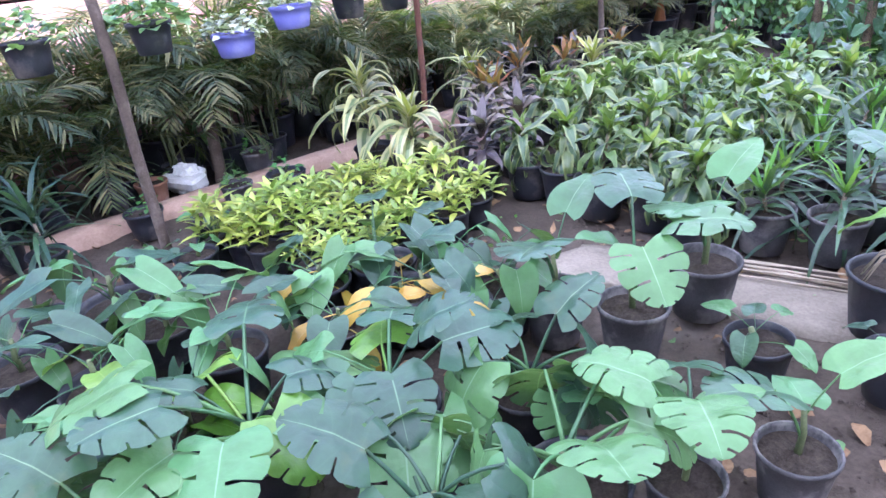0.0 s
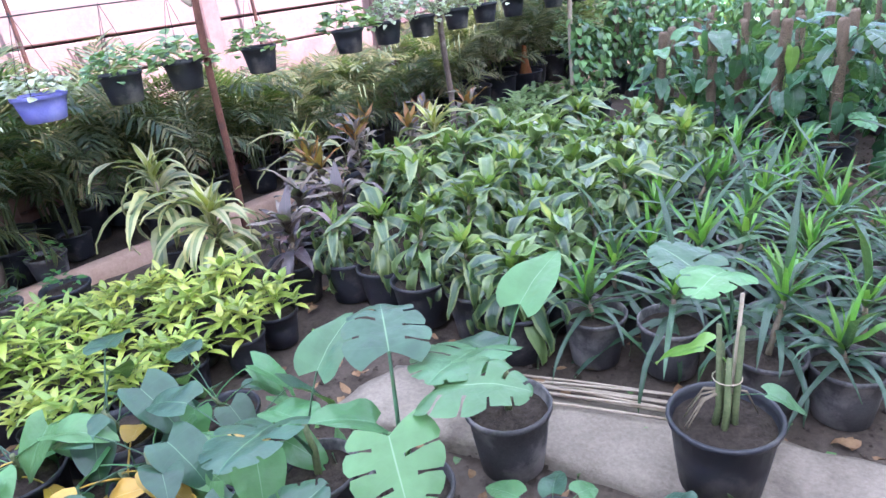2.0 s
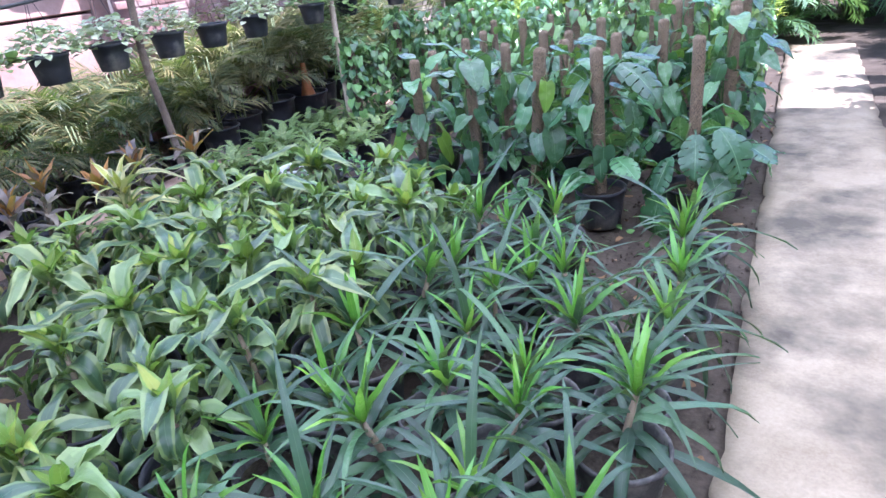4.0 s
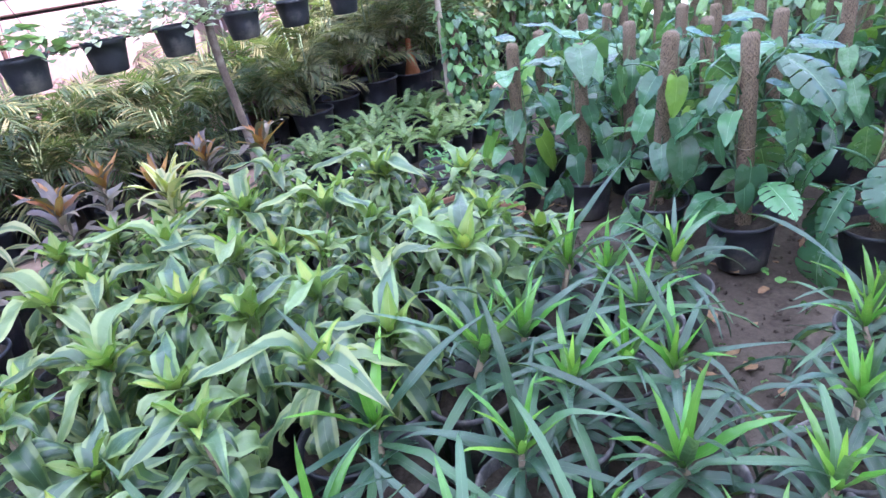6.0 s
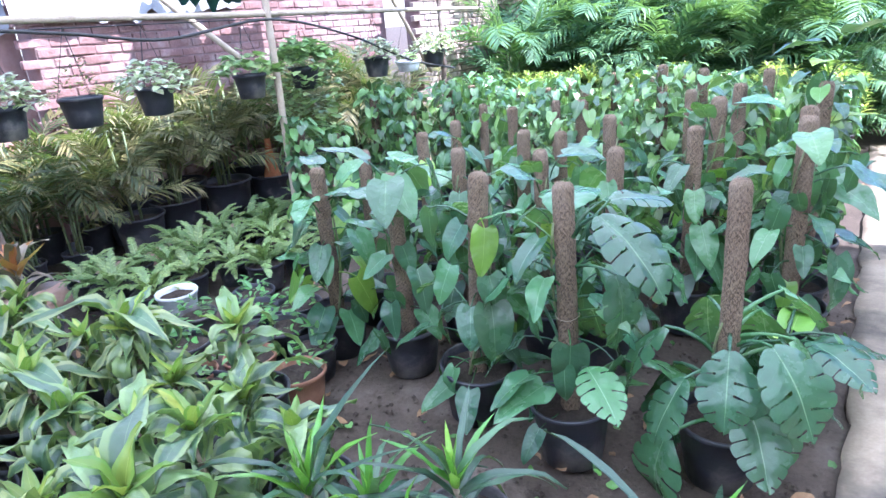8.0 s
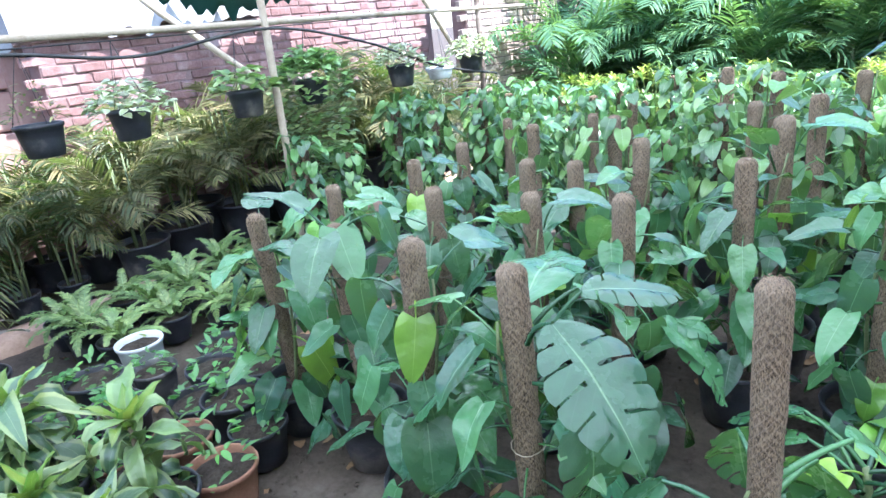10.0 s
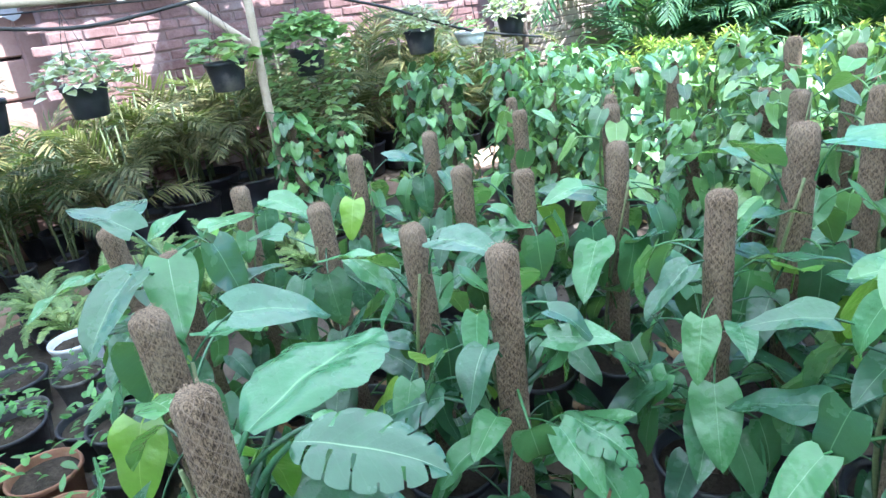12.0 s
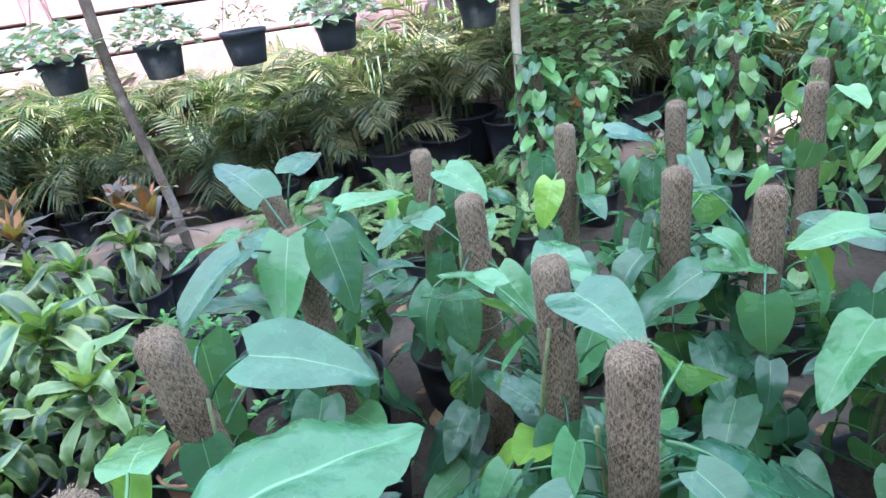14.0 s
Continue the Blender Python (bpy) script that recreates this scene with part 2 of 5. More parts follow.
M["coir"] = coir_mat()
L = {
    "monstera": leaf_mat("monstera_leaf", (0.052, 0.115, 0.08), (0.1, 0.235, 0.09), (0.16, 0.29, 0.15), 0.4, 0.45, veins=36.0, fresh_from=0.58),
    "philo": leaf_mat("philodendron_leaf", (0.044, 0.118, 0.068), (0.075, 0.19, 0.075), (0.18, 0.3, 0.16), 0.32, 0.55, fresh_from=0.7),
    "deep": leaf_mat("deep_green_leaf", (0.04, 0.125, 0.06), (0.05, 0.15, 0.065), (0.13, 0.26, 0.12), 0.34, 0.45, fresh_from=1.5, share=0.15),
    "lime": leaf_mat("lime_leaf", (0.16, 0.34, 0.045), (0.3, 0.46, 0.06), (0.3, 0.45, 0.12), 0.4, share=0.3),
    "yellow": leaf_mat("yellowed_leaf", (0.6, 0.38, 0.05), (0.68, 0.46, 0.1), (0.6, 0.5, 0.2), 0.5, share=0.3),
    "pothos": leaf_mat("pothos_leaf", (0.058, 0.155, 0.065), (0.15, 0.29, 0.085), (0.25, 0.36, 0.18), 0.38, fresh_from=0.52),
    "broad": leaf_mat("broad_dracaena_leaf", (0.045, 0.1, 0.062), (0.13, 0.2, 0.075), (0.11, 0.18, 0.085), 0.38, 0.6, veins=0.0, edge=(0.19, 0.27, 0.1), fresh_from=0.72),
    "margined": leaf_mat("margined_dracaena_leaf", (0.06, 0.12, 0.06), (0.12, 0.18, 0.07), (0.16, 0.22, 0.1), 0.4, 0.6, veins=0.0, edge=(0.24, 0.29, 0.11), fresh_from=0.7),
    "broad_top": leaf_mat("broad_dracaena_shoot", (0.17, 0.27, 0.05), (0.3, 0.36, 0.07), (0.3, 0.38, 0.11), 0.42, 0.45, veins=0.0, share=0.3, edge=(0.14, 0.27, 0.06)),
    "striped": leaf_mat("striped_dracaena_leaf", (0.44, 0.43, 0.2), (0.52, 0.48, 0.2), (0.3, 0.34, 0.14), 0.42, veins=0.0, middle=(0.13, 0.2, 0.08)),
    "striped_top": leaf_mat("striped_dracaena_shoot", (0.4, 0.4, 0.06), (0.52, 0.5, 0.1), (0.5, 0.5, 0.2), 0.42, veins=0.0, share=0.3, edge=(0.6, 0.58, 0.3)),
    "narrow": leaf_mat("narrow_dracaena_leaf", (0.04, 0.085, 0.06), (0.065, 0.14, 0.07), (0.13, 0.2, 0.11), 0.36, 0.5, veins=0.0),
    "narrow_top": leaf_mat("narrow_dracaena_shoot", (0.1, 0.3, 0.035), (0.2, 0.42, 0.05), (0.26, 0.42, 0.1), 0.4, veins=0.0, share=0.3),
    "purple": leaf_mat("purple_cordyline_leaf", (0.065, 0.042, 0.05), (0.12, 0.075, 0.07), (0.14, 0.1, 0.1), 0.4, veins=0.0, share=0.12),
    "rosy": leaf_mat("rosy_cordyline_leaf", (0.16, 0.12, 0.1), (0.3, 0.24, 0.18), (0.3, 0.2, 0.14), 0.45, veins=0.0, share=0.15),
    "orange": leaf_mat("orange_cordyline_shoot", (0.4, 0.12, 0.04), (0.45, 0.2, 0.06), (0.5, 0.25, 0.1), 0.45, veins=0.0, share=0.35),
    "palm": leaf_mat("palm_leaflet", (0.05, 0.082, 0.036), (0.17, 0.15, 0.06), (0.13, 0.13, 0.06), 0.55, 0.35, veins=0.0, share=0.25, fresh_from=0.66),
    "palm_pale": leaf_mat("pale_palm_leaflet", (0.11, 0.125, 0.05), (0.27, 0.24, 0.11), (0.2, 0.2, 0.1), 0.55, 0.35, veins=0.0, share=0.25, fresh_from=0.5),
    "far_palm": leaf_mat("far_palm_leaflet", (0.085, 0.2, 0.1), (0.15, 0.28, 0.11), (0.17, 0.27, 0.12), 0.6, 0.3, veins=0.0, share=0.3, fresh_from=0.7),
    "fern": leaf_mat("fern_leaflet", (0.19, 0.29, 0.09), (0.3, 0.38, 0.13), (0.22, 0.33, 0.12), 0.5, veins=0.0, share=0.3),
    "golden": leaf_mat("golden_shrub_leaf", (0.27, 0.4, 0.055), (0.42, 0.48, 0.08), (0.4, 0.46, 0.16), 0.45, veins=0.0, share=0.3, fresh_from=0.5),
    "pale": leaf_mat("pale_variegated_leaf", (0.46, 0.52, 0.28), (0.66, 0.67, 0.46), (0.55, 0.58, 0.4), 0.45, share=0.3, edge=(0.6, 0.63, 0.48)),
    "fresh": leaf_mat("fresh_hanging_leaf", (0.2, 0.34, 0.11), (0.38, 0.48, 0.21), (0.32, 0.44, 0.2), 0.42, share=0.3),
    "weed": leaf_mat("weed_leaf", (0.07, 0.22, 0.05), (0.12, 0.32, 0.06), (0.15, 0.3, 0.1), 0.45, share=0.3),
}

# ---- mesh builders ----
rng = random.Random(11)


def mesh_from(name, verts, faces, material, uvs=None, smooth=True):
    me = bpy.data.meshes.new(name)
    me.from_pydata([tuple(map(float, v)) for v in verts], [], faces)
    if uvs is not None:
        layer = me.uv_layers.new(name="uv")
        flat = np.array(uvs, dtype=np.float32)
        idx = np.empty(len(me.loops), dtype=np.int32)
        me.loops.foreach_get("vertex_index", idx)
        layer.data.foreach_set("uv", flat[idx].ravel())
    if smooth:
        me.polygons.foreach_set("use_smooth", [True] * len(me.polygons))
    me.materials.append(material)
    return me


def part(name, data, parent, m=None, label=""):
    ob = new(name, data)
    ob.parent = parent
    if m is not None:
        ob.matrix_basis = m
    return tagged(ob, label)


def thing(name, label, category, m, group="", kind=""):
    ob = new(name)
    ob.empty_display_size = 0.05
    ob.matrix_basis = m
    return tagged(ob, label, category, group, kind)


def solid(name, data, label, category, m=None, group="", kind=""):
    ob = new(name, data)
    if m is not None:
        ob.matrix_basis = m
    return tagged(ob, label, category, group, kind)


def tube_data(points, radii, seg=6, closed=True):
    verts, faces = [], []
    pts = [Vector(p) for p in points]
    for i, p in enumerate(pts):
        t = (pts[min(i + 1, len(pts) - 1)] - pts[max(i - 1, 0)]).normalized()
        a = t.cross(Vector((0.31, 0.17, 0.93)))
        if a.length < 1e-3:
            a = t.cross(Vector((1, 0, 0)))
        a.normalize()
        b = t.cross(a)
        r = radii[i] if isinstance(radii, (list, tuple)) else radii
        for k in range(seg):
            w = 2 * math.pi * k / seg
            verts.append(p + a * (r * math.cos(w)) + b * (r * math.sin(w)))
    for i in range(len(pts) - 1):
        for k in range(seg):
            k2 = (k + 1) % seg
            faces.append((i * seg + k, i * seg + k2, (i + 1) * seg + k2, (i + 1) * seg + k))
    if closed:
        faces.append(tuple(range(seg))[::-1])
        faces.append(tuple((len(pts) - 1) * seg + k for k in range(seg)))
    return verts, faces


def tube(name, points, radii, material, seg=6):
    v, f = tube_data(points, radii, seg)
    return mesh_from(name, v, f, material)


def lathe(name, profile, material, seg=22, wobble=0.0, seed=0):
    r = random.Random(seed)
    ph = r.uniform(0, 6)
    verts, faces = [], []
    for rad, z in profile:
        for k in range(seg):
            w = 2 * math.pi * k / seg
            q = rad * (1 + wobble * math.sin(2 * w + ph))
            verts.append((q * math.cos(w), q * math.sin(w), z))
    n = len(profile)
    for i in range(n - 1):
        for k in range(seg):
            k2 = (k + 1) % seg
            faces.append((i * seg + k, i * seg + k2, (i + 1) * seg + k2, (i + 1) * seg + k))
    faces.append(tuple(range(seg))[::-1])
    faces.append(tuple((n - 1) * seg + k for k in range(seg)))
    return mesh_from(name, verts, faces, material)


def leaf_data(length, width, shape="heart", stalk=0.0, start=0.4, bend=0.6, droop=0.6, fold=0.25, wave=0.02, base=-0.5, tip=0.5,
              slots=0, nu=12, nv=2, seed=0, stalk_r=0.004, depths=(1, 1, 2, 2, 3, 4)):
    """A leaf that grows along +y from the origin: a stalk that rises by start, a blade that nods by bend and curves by droop."""
    r = random.Random(seed)
    verts, faces, uvs = [], [], []
    at, ang = Vector((0, 0, 0)), start
    if stalk > 0:
        pts = [Vector((0, 0, 0))]
        for i in range(4):
            pts.append(pts[-1] + Vector((0, math.cos(ang), math.sin(ang))) * stalk / 4)
            ang -= bend * 0.12
        v, f = tube_data(pts, [stalk_r, stalk_r, stalk_r * 0.9, stalk_r * 0.8, stalk_r * 0.7], 4, False)
        verts += v
        faces += f
        uvs += [(0.3, 0.5)] * len(v)
        at = pts[-1]
        ang -= bend * 0.52
    if slots:
        nu, nv = 5 * slots + 6, 5
    ph, ph2 = r.uniform(0, 6), r.uniform(0, 6)
    first = len(verts)
    centers, step = [], length / nu
    for i in range(nu + 1):
        centers.append((at.copy(), ang))
        at = at + Vector((0, math.cos(ang), math.sin(ang))) * step
        ang -= droop / nu
    cols = list(range(-nv, nv + 1))
    for i in range(nu + 1):
        u = i / nu
        if shape == "heart":
            w = (math.sin(math.pi * min(1, (u * 0.93 + 0.07)) ** 0.62)) ** 0.8 if u < 1 else 0.0
        elif shape == "oval":
            w = math.sin(math.pi * (u * 0.97 + 0.03) ** 0.8) if u < 1 else 0.0
        elif shape == "lance":
            w = (math.sin(math.pi * (u * 0.94 + 0.06) ** 0.75)) ** 0.9 if u < 1 else 0.0
        else:
            w = min(1.0, (u * 6 + 0.45)) * (1 - u ** 2.2) ** 0.75
        w *= width
        c, a = centers[i]
        t, nrm = Vector((0, math.cos(a), math.sin(a))), Vector((0, -math.sin(a), math.cos(a)))
        shear = base + (tip - base) * u ** 0.7
        for k in cols:
            v = abs(k) / nv
            s = 1 if k > 0 else -1
            lift = fold * v * w - 0.35 * fold * v * v * w + wave * v * math.sin(u * 9 + (ph if s > 0 else ph2))
            x = s * v * w * math.cos(fold * 0.5)
            along = shear
            if slots and v > 0.5:
                lift -= 0.34 * w * (v - 0.5)
                ph_i = (i + (2 if s < 0 else 0)) % 5
                if 3 < i < nu - 1 and ph_i in (4, 0):
                    x *= 1 - 0.07 * (v - 0.5) * 2
                    along += (0.06 if ph_i == 4 else -0.06) * (1.4 - v)
            lift += (0.06 if nv > 2 else 0.035) * length * noise.noise((x * 9, u * 4, seed * 3.7)) * (0.3 + v)
            p = c + t * (along * v * w) + nrm * lift
            verts.append(Vector((x, p.y, p.z)))
            uvs.append((0.5 + 0.5 * s * v, u))
    row = 2 * nv + 1
    cuts = [r.choice(depths) for _ in range(40)]
    for i in range(nu):
        for j in range(2 * nv):
            k = cols[j] if cols[j] >= 0 else cols[j + 1]
            v0 = min(abs(cols[j]), abs(cols[j + 1]))
            if slots:
                left = cols[j] < 0
                phase = (i + (2 if left else 0)) % 5
                deep = cuts[(i + (2 if left else 0)) // 5 * 2 + left]
                if phase == 4 and 3 < i < nu - 1 and v0 >= deep:
                    continue
            q = first + i * row + j
            faces.append((q, q + 1, q + 1 + row, q + row))
    return verts, faces, uvs


def leaf(name, material, **kw):
    v, f, u = leaf_data(**kw)
    return mesh_from(name, v, f, material, u)


def gather(chunks):
    """Joins (verts, faces, uvs, matrix) chunks to one."""
    verts, faces, uvs = [], [], []
    for v, f, u, m in chunks:
        o = len(verts)
        verts += [m @ Vector(p) for p in v]
        faces += [tuple(i + o for i in q) for q in f]
        uvs += list(u) if u is not None else [(0.5, 0.5)] * len(v)
    return verts, faces, uvs


def frond_data(length, leaflets, lw, rise, droop, seed, size=0.3, vee=0.45):
    """A feather leaf: an arching rib with narrow leaflets on both sides."""
    r = random.Random(seed)
    pts, at, ang = [], Vector((0, 0, 0)), rise
    n = 10
    for i in range(n + 1):
        pts.append((at.copy(), ang))
        at = at + Vector((0, math.cos(ang), math.sin(ang))) * length / n
        ang -= droop / n * (0.4 + 1.2 * i / n)
    v, f = tube_data([p for p, _ in pts], [0.006 * (1 - 0.8 * i / n) for i in range(n + 1)], 4)
    chunks = [(v, f, None, Matrix())]
    for i in range(leaflets):
        u = 0.22 + 0.76 * i / (leaflets - 1)
        k = min(n - 1, int(u * n))
        p = pts[k][0].lerp(pts[k + 1][0], u * n - k)
        a = pts[k][1]
        ll = size * length * (math.sin(math.pi * (0.15 + 0.8 * u)) ** 0.7) * r.uniform(0.85, 1.1)
        for s in (1, -1):
            v, f, uv = leaf_data(ll, lw, "lance", 0, 0, 0, r.uniform(0.4, 1.0), 0.15, 0, 0, 0, 0, 4, 1, 0)
            m = Matrix.Translation(p) @ Matrix.Rotation(a, 4, "X") @ Matrix.Rotation(-s * (1.15 - 0.5 * u + r.uniform(-0.12, 0.12)), 4, "Z") @ Matrix.Rotation(vee + r.uniform(-0.2, 0.2), 4, "X")
            chunks.append((v, f, uv, m))
    return gather(chunks)


def frond(name, material, *args, **kw):
    v, f, u = frond_data(*args, **kw)
    return mesh_from(name, v, f, material, u)


def turn(p, azimuth, tilt=0.0, size=1.0, roll=0.0):
    return Matrix.Translation(p) @ Matrix.Rotation(azimuth, 4, "Z") @ Matrix.Rotation(tilt, 4, "X") @ Matrix.Rotation(roll, 4, "Y") @ Matrix.Scale(size, 4)


def spot(x, y, z=0.0, spin=None, size=1.0):
    return Matrix.Translation((x, y, z)) @ Matrix.Rotation(rng.uniform(0, 6.28) if spin is None else spin, 4, "Z") @ Matrix.Scale(size, 4)


def pot_mesh(name, top, height, material, seed=0, lip=0.025):
    b = top * 0.76
    prof = [(b * 0.9, 0.0), (b, 0.004), (b + (top - b) * 0.5, height * 0.5), (top * 0.965, height - lip), (top * 1.03, height - lip + 0.003), (top * 1.05, height - 0.006),
            (top * 1.03, height), (top * 0.97, height - 0.002), (top * 0.94, height - lip), (top * 0.9, height * 0.8)]
    return lathe(name, prof, material, 24, 0.012, seed)


def soil_mesh(name, radius, seed):
    r = random.Random(seed)
    verts, faces = [(0, 0, 0.012)], []
    rings, seg = 4, 16
    for i in range(1, rings + 1):
        for k in range(seg):
            w = 2 * math.pi * k / seg
            q = radius * i / rings
            verts.append((q * math.cos(w), q * math.sin(w), r.uniform(-0.008, 0.012) if i < rings else -0.006))
    for k in range(seg):
        faces.append((0, 1 + k, 1 + (k + 1) % seg))
    for i in range(rings - 1):
        for k in range(seg):
            k2 = (k + 1) % seg
            faces.append((1 + i * seg + k, 1 + (i + 1) * seg + k, 1 + (i + 1) * seg + k2, 1 + i * seg + k2))
    return mesh_from(name, verts, faces, M["pot_soil"])


POTS = {}


def add_pot(root, top=0.14, height=0.26, kind="black_pot", label=""):
    key = (top, height, kind)
    if key not in POTS:
        POTS[key] = (pot_mesh("pot", top, height, M[kind], len(POTS)), soil_mesh("soil", top * 0.93, len(POTS)))
    a, b = POTS[key]
    part("pot", a, root, None, label)
    part("soil", b, root, Matrix.Translation((0, 0, height * 0.87)))
    return height * 0.87


# ---- the setting ----
def axis(near_lo, near_hi, step, far):
    inner = list(np.arange(near_lo, near_hi + 1e-6, step))
    lo, hi, d = [], [], step
    a, b = near_lo, near_hi
    while a > -far:
        d *= 1.7
        a -= d
        lo.append(a)
    d = step
    while b < far:
        d *= 1.7
        b += d
        hi.append(b)
    return lo[::-1] + inner + hi


def build_ground():
    xs, ys = axis(-6.2, 0.6, 0.085, 1500), axis(-0.5, 11, 0.085, 1500)
    verts, faces = [], []
    for y in ys:
        for x in xs:
            z = 0.0
            if -7 < x < 1 and -1 < y < 12:
                z = 0.022 * noise.noise((x * 2.1, y * 2.1, 0)) + 0.012 * noise.noise((x * 9, y * 9, 3)) - 0.016
                if x > -0.06:
                    z = min(z, -0.02)
            else:
                z = -0.02
            verts.append((x, y, z))
    n = len(xs)
    for j in range(len(ys) - 1):
        for i in range(n - 1):
            q = j * n + i
            faces.append((q, q + 1, q + n + 1, q + n))
    solid("ground", mesh_from("ground", verts, faces, M["soil"]), "dark damp bare soil between the pots", "ground", kind="structure")


def slab(name, corners, thick, material, cell=0.06, ragged=0.02, rough=0.004, seed=0):
    """A cast slab over a four-cornered patch, with a worn, ragged outline and rounded arris."""
    a, b, c, d = [Vector((*p, 0)) for p in corners]
    nx = max(3, int((b - a).length / cell))
    ny = max(3, int((d - a).length / cell))
    verts, faces = [], []
    for j in range(ny + 1):
        for i in range(nx + 1):
            u, v = i / nx, j / ny
            p = (a * (1 - u) + b * u) * (1 - v) + (d * (1 - u) + c * u) * v
            rim = min(i, nx - i, j, ny - j)
            z = thick + rough * noise.noise((p.x * 3, p.y * 3, seed)) * 2
            if rim == 0:
                p = p + Vector((noise.noise((p.x * 5, p.y * 5, seed + 7)), noise.noise((p.x * 5, p.y * 5, seed + 17)), 0)) * ragged * 2
                z -= 0.012
            verts.append((p.x, p.y, z))
    n = nx + 1
    for j in range(ny):
        for i in range(nx):
            q = j * n + i
            faces.append((q, q + 1, q + n + 1, q + n))
    ring = [i for i in range(n)] + [j * n + nx for j in range(1, ny + 1)] + [ny * n + i for i in range(nx - 1, -1, -1)] + [j * n for j in range(ny - 1, 0, -1)]
    o = len(verts)
    for q in ring:
        x, y, z = verts[q]
        verts.append((x, y, -0.08))
    for k in range(len(ring)):
        k2 = (k + 1) % len(ring)
        faces.append((ring[k2], ring[k], o + k, o + k2))
    return mesh_from(name, verts, faces, material)


def box_data(x0, x1, y0, y1, z0, z1, bev=0.006):
    bm = bmesh.new()
    bmesh.ops.create_cube(bm, size=1.0)
    for v in bm.verts:
        v.co = Vector(((x0 + x1) / 2 + v.co.x * (x1 - x0), (y0 + y1) / 2 + v.co.y * (y1 - y0), (z0 + z1) / 2 + v.co.z * (z1 - z0)))
    bmesh.ops.bevel(bm, geom=bm.edges[:], offset=bev, segments=1, affect="EDGES")
    return bm


def box(name, dims, material, bev=0.006, shake=0.0, seed=0):
    bm = box_data(*dims, bev)
    if shake:
        r = random.Random(seed)
        for v in bm.verts:
            v.co += Vector((r.uniform(-1, 1), r.uniform(-1, 1), r.uniform(-1, 1))) * shake
    me = bpy.data.meshes.new(name)
    bm.to_mesh(me)
    bm.free()
    me.materials.append(material)
    return me


build_ground()
solid("path", slab("path", ((0, -4), (0.78, -4), (0.78, 12.8), (0, 12.8)), 0.02, M["concrete"], 0.09, 0.016, 0.004, 3), "worn pale concrete footpath with stained patches", "path", kind="structure")
solid("cross_slab", slab("cross_slab", ((-1.95, 2.62), (-0.02, 3.15), (-0.02, 3.5), (-1.95, 3.05)), 0.035, M["dirty_concrete"], 0.05, 0.03, 0.004, 9), "narrow broken concrete strip lying across the soil", "slab", kind="structure")
kerb = solid("kerb", slab("kerb", ((-4.72, 0.2), (-4.52, 0.2), (-4.46, 11.0), (-4.66, 11.0)), 0.1, M["kerb"], 0.05, 0.014, 0.006, 21), "long low reddish mud-plastered kerb along the palm strip", "kerb", kind="structure")


def build_panel_wall():
    root = thing("wall_west", "pale pink painted concrete panel wall with dark joints", "wall", Matrix(), kind="structure")
    shapes = [box("panel", (-0.05, 0.05, -1.045, 1.045, 0.0, 0.285), M["panel"], 0.012, 0.003, s) for s in range(3)]
    post = box("post", (-0.09, 0.09, -0.09, 0.09, 0.0, 1.98), M["panel"], 0.015)
    k = 0
    for i in range(5):
        y = -2.8 + 2.2 * i
        for j in range(6):
            part("panel", shapes[k % 3], root, pose(-5.95 + 0.006 * ((k * 7) % 5 - 2), y, -0.02 + 0.305 * j, 0, 0, 0))
            k += 1
        part("post", post, root, pose(-5.94, y + 1.1, 0))
    part("core", box("core", (-6.12, -6.0, -3.9, 7.1, 0, 1.75), M["mortar"], 0.004), root)


build_panel_wall()


def brick_wall(name, x, y0, y1, height, brick_m, label, singles):
    """Courses of brick in front of a mortar core; the bricks nearest the camera are parts, the others one joined part."""
    root = thing(name, label, "wall", Matrix(), kind="structure")
    part("core", box("core", (x - 0.22, x - 0.002, y0, y1, 0, height), M["mortar"], 0.004), root)
    shapes = [box("brick", (-0.05, 0.012, -0.112, 0.112, 0, 0.066), brick_m, 0.007, 0.004, 40 + s) for s in range(5)]
    rest = []
    n, r = 0, random.Random(5)
    rows = int(height / 0.078)
    for j in reversed(range(rows)):
        y = y0 + 0.12 - (0.12 if j % 2 else 0)
        while y < y1 - 0.1:
            m = Matrix.Translation((x + r.uniform(-0.012, 0.006), y, 0.004 + j * 0.078)) @ Matrix.Rotation(r.uniform(-0.02, 0.02), 4, "X")
            me = shapes[n % 5]
            if n < singles and j > 7:
                part("brick", me, root, m)
            else:
                rest.append(([v.co.copy() for v in me.vertices], [tuple(p.vertices) for p in me.polygons], None, m))
            n += 1
            y += 0.236
    v, f, u = gather(rest)
    tagged(part("lower_bricks", mesh_from("lower_bricks", v, f, brick_m, None, False), root), kind="stuff")


solid("yard_wall", box("yard_wall", (3.2, 3.45, -5, 19.2, 0, 3.1), M["plaster"], 0.01), "plain weathered plaster wall beyond the path", "wall", kind="structure")
solid("wall_south", box("wall_south", (-6.2, 3.2, -5.2, -5.0, 0, 2.6), M["plaster"], 0.01), "plain weathered plaster wall closing the yard", "wall", kind="structure")
solid("wall_north", box("wall_north", (-6.5, 6.0, 19.2, 19.4, 0, 3.4), M["plaster"], 0.01), "plain weathered wall behind the far palms", "wall", kind="structure")


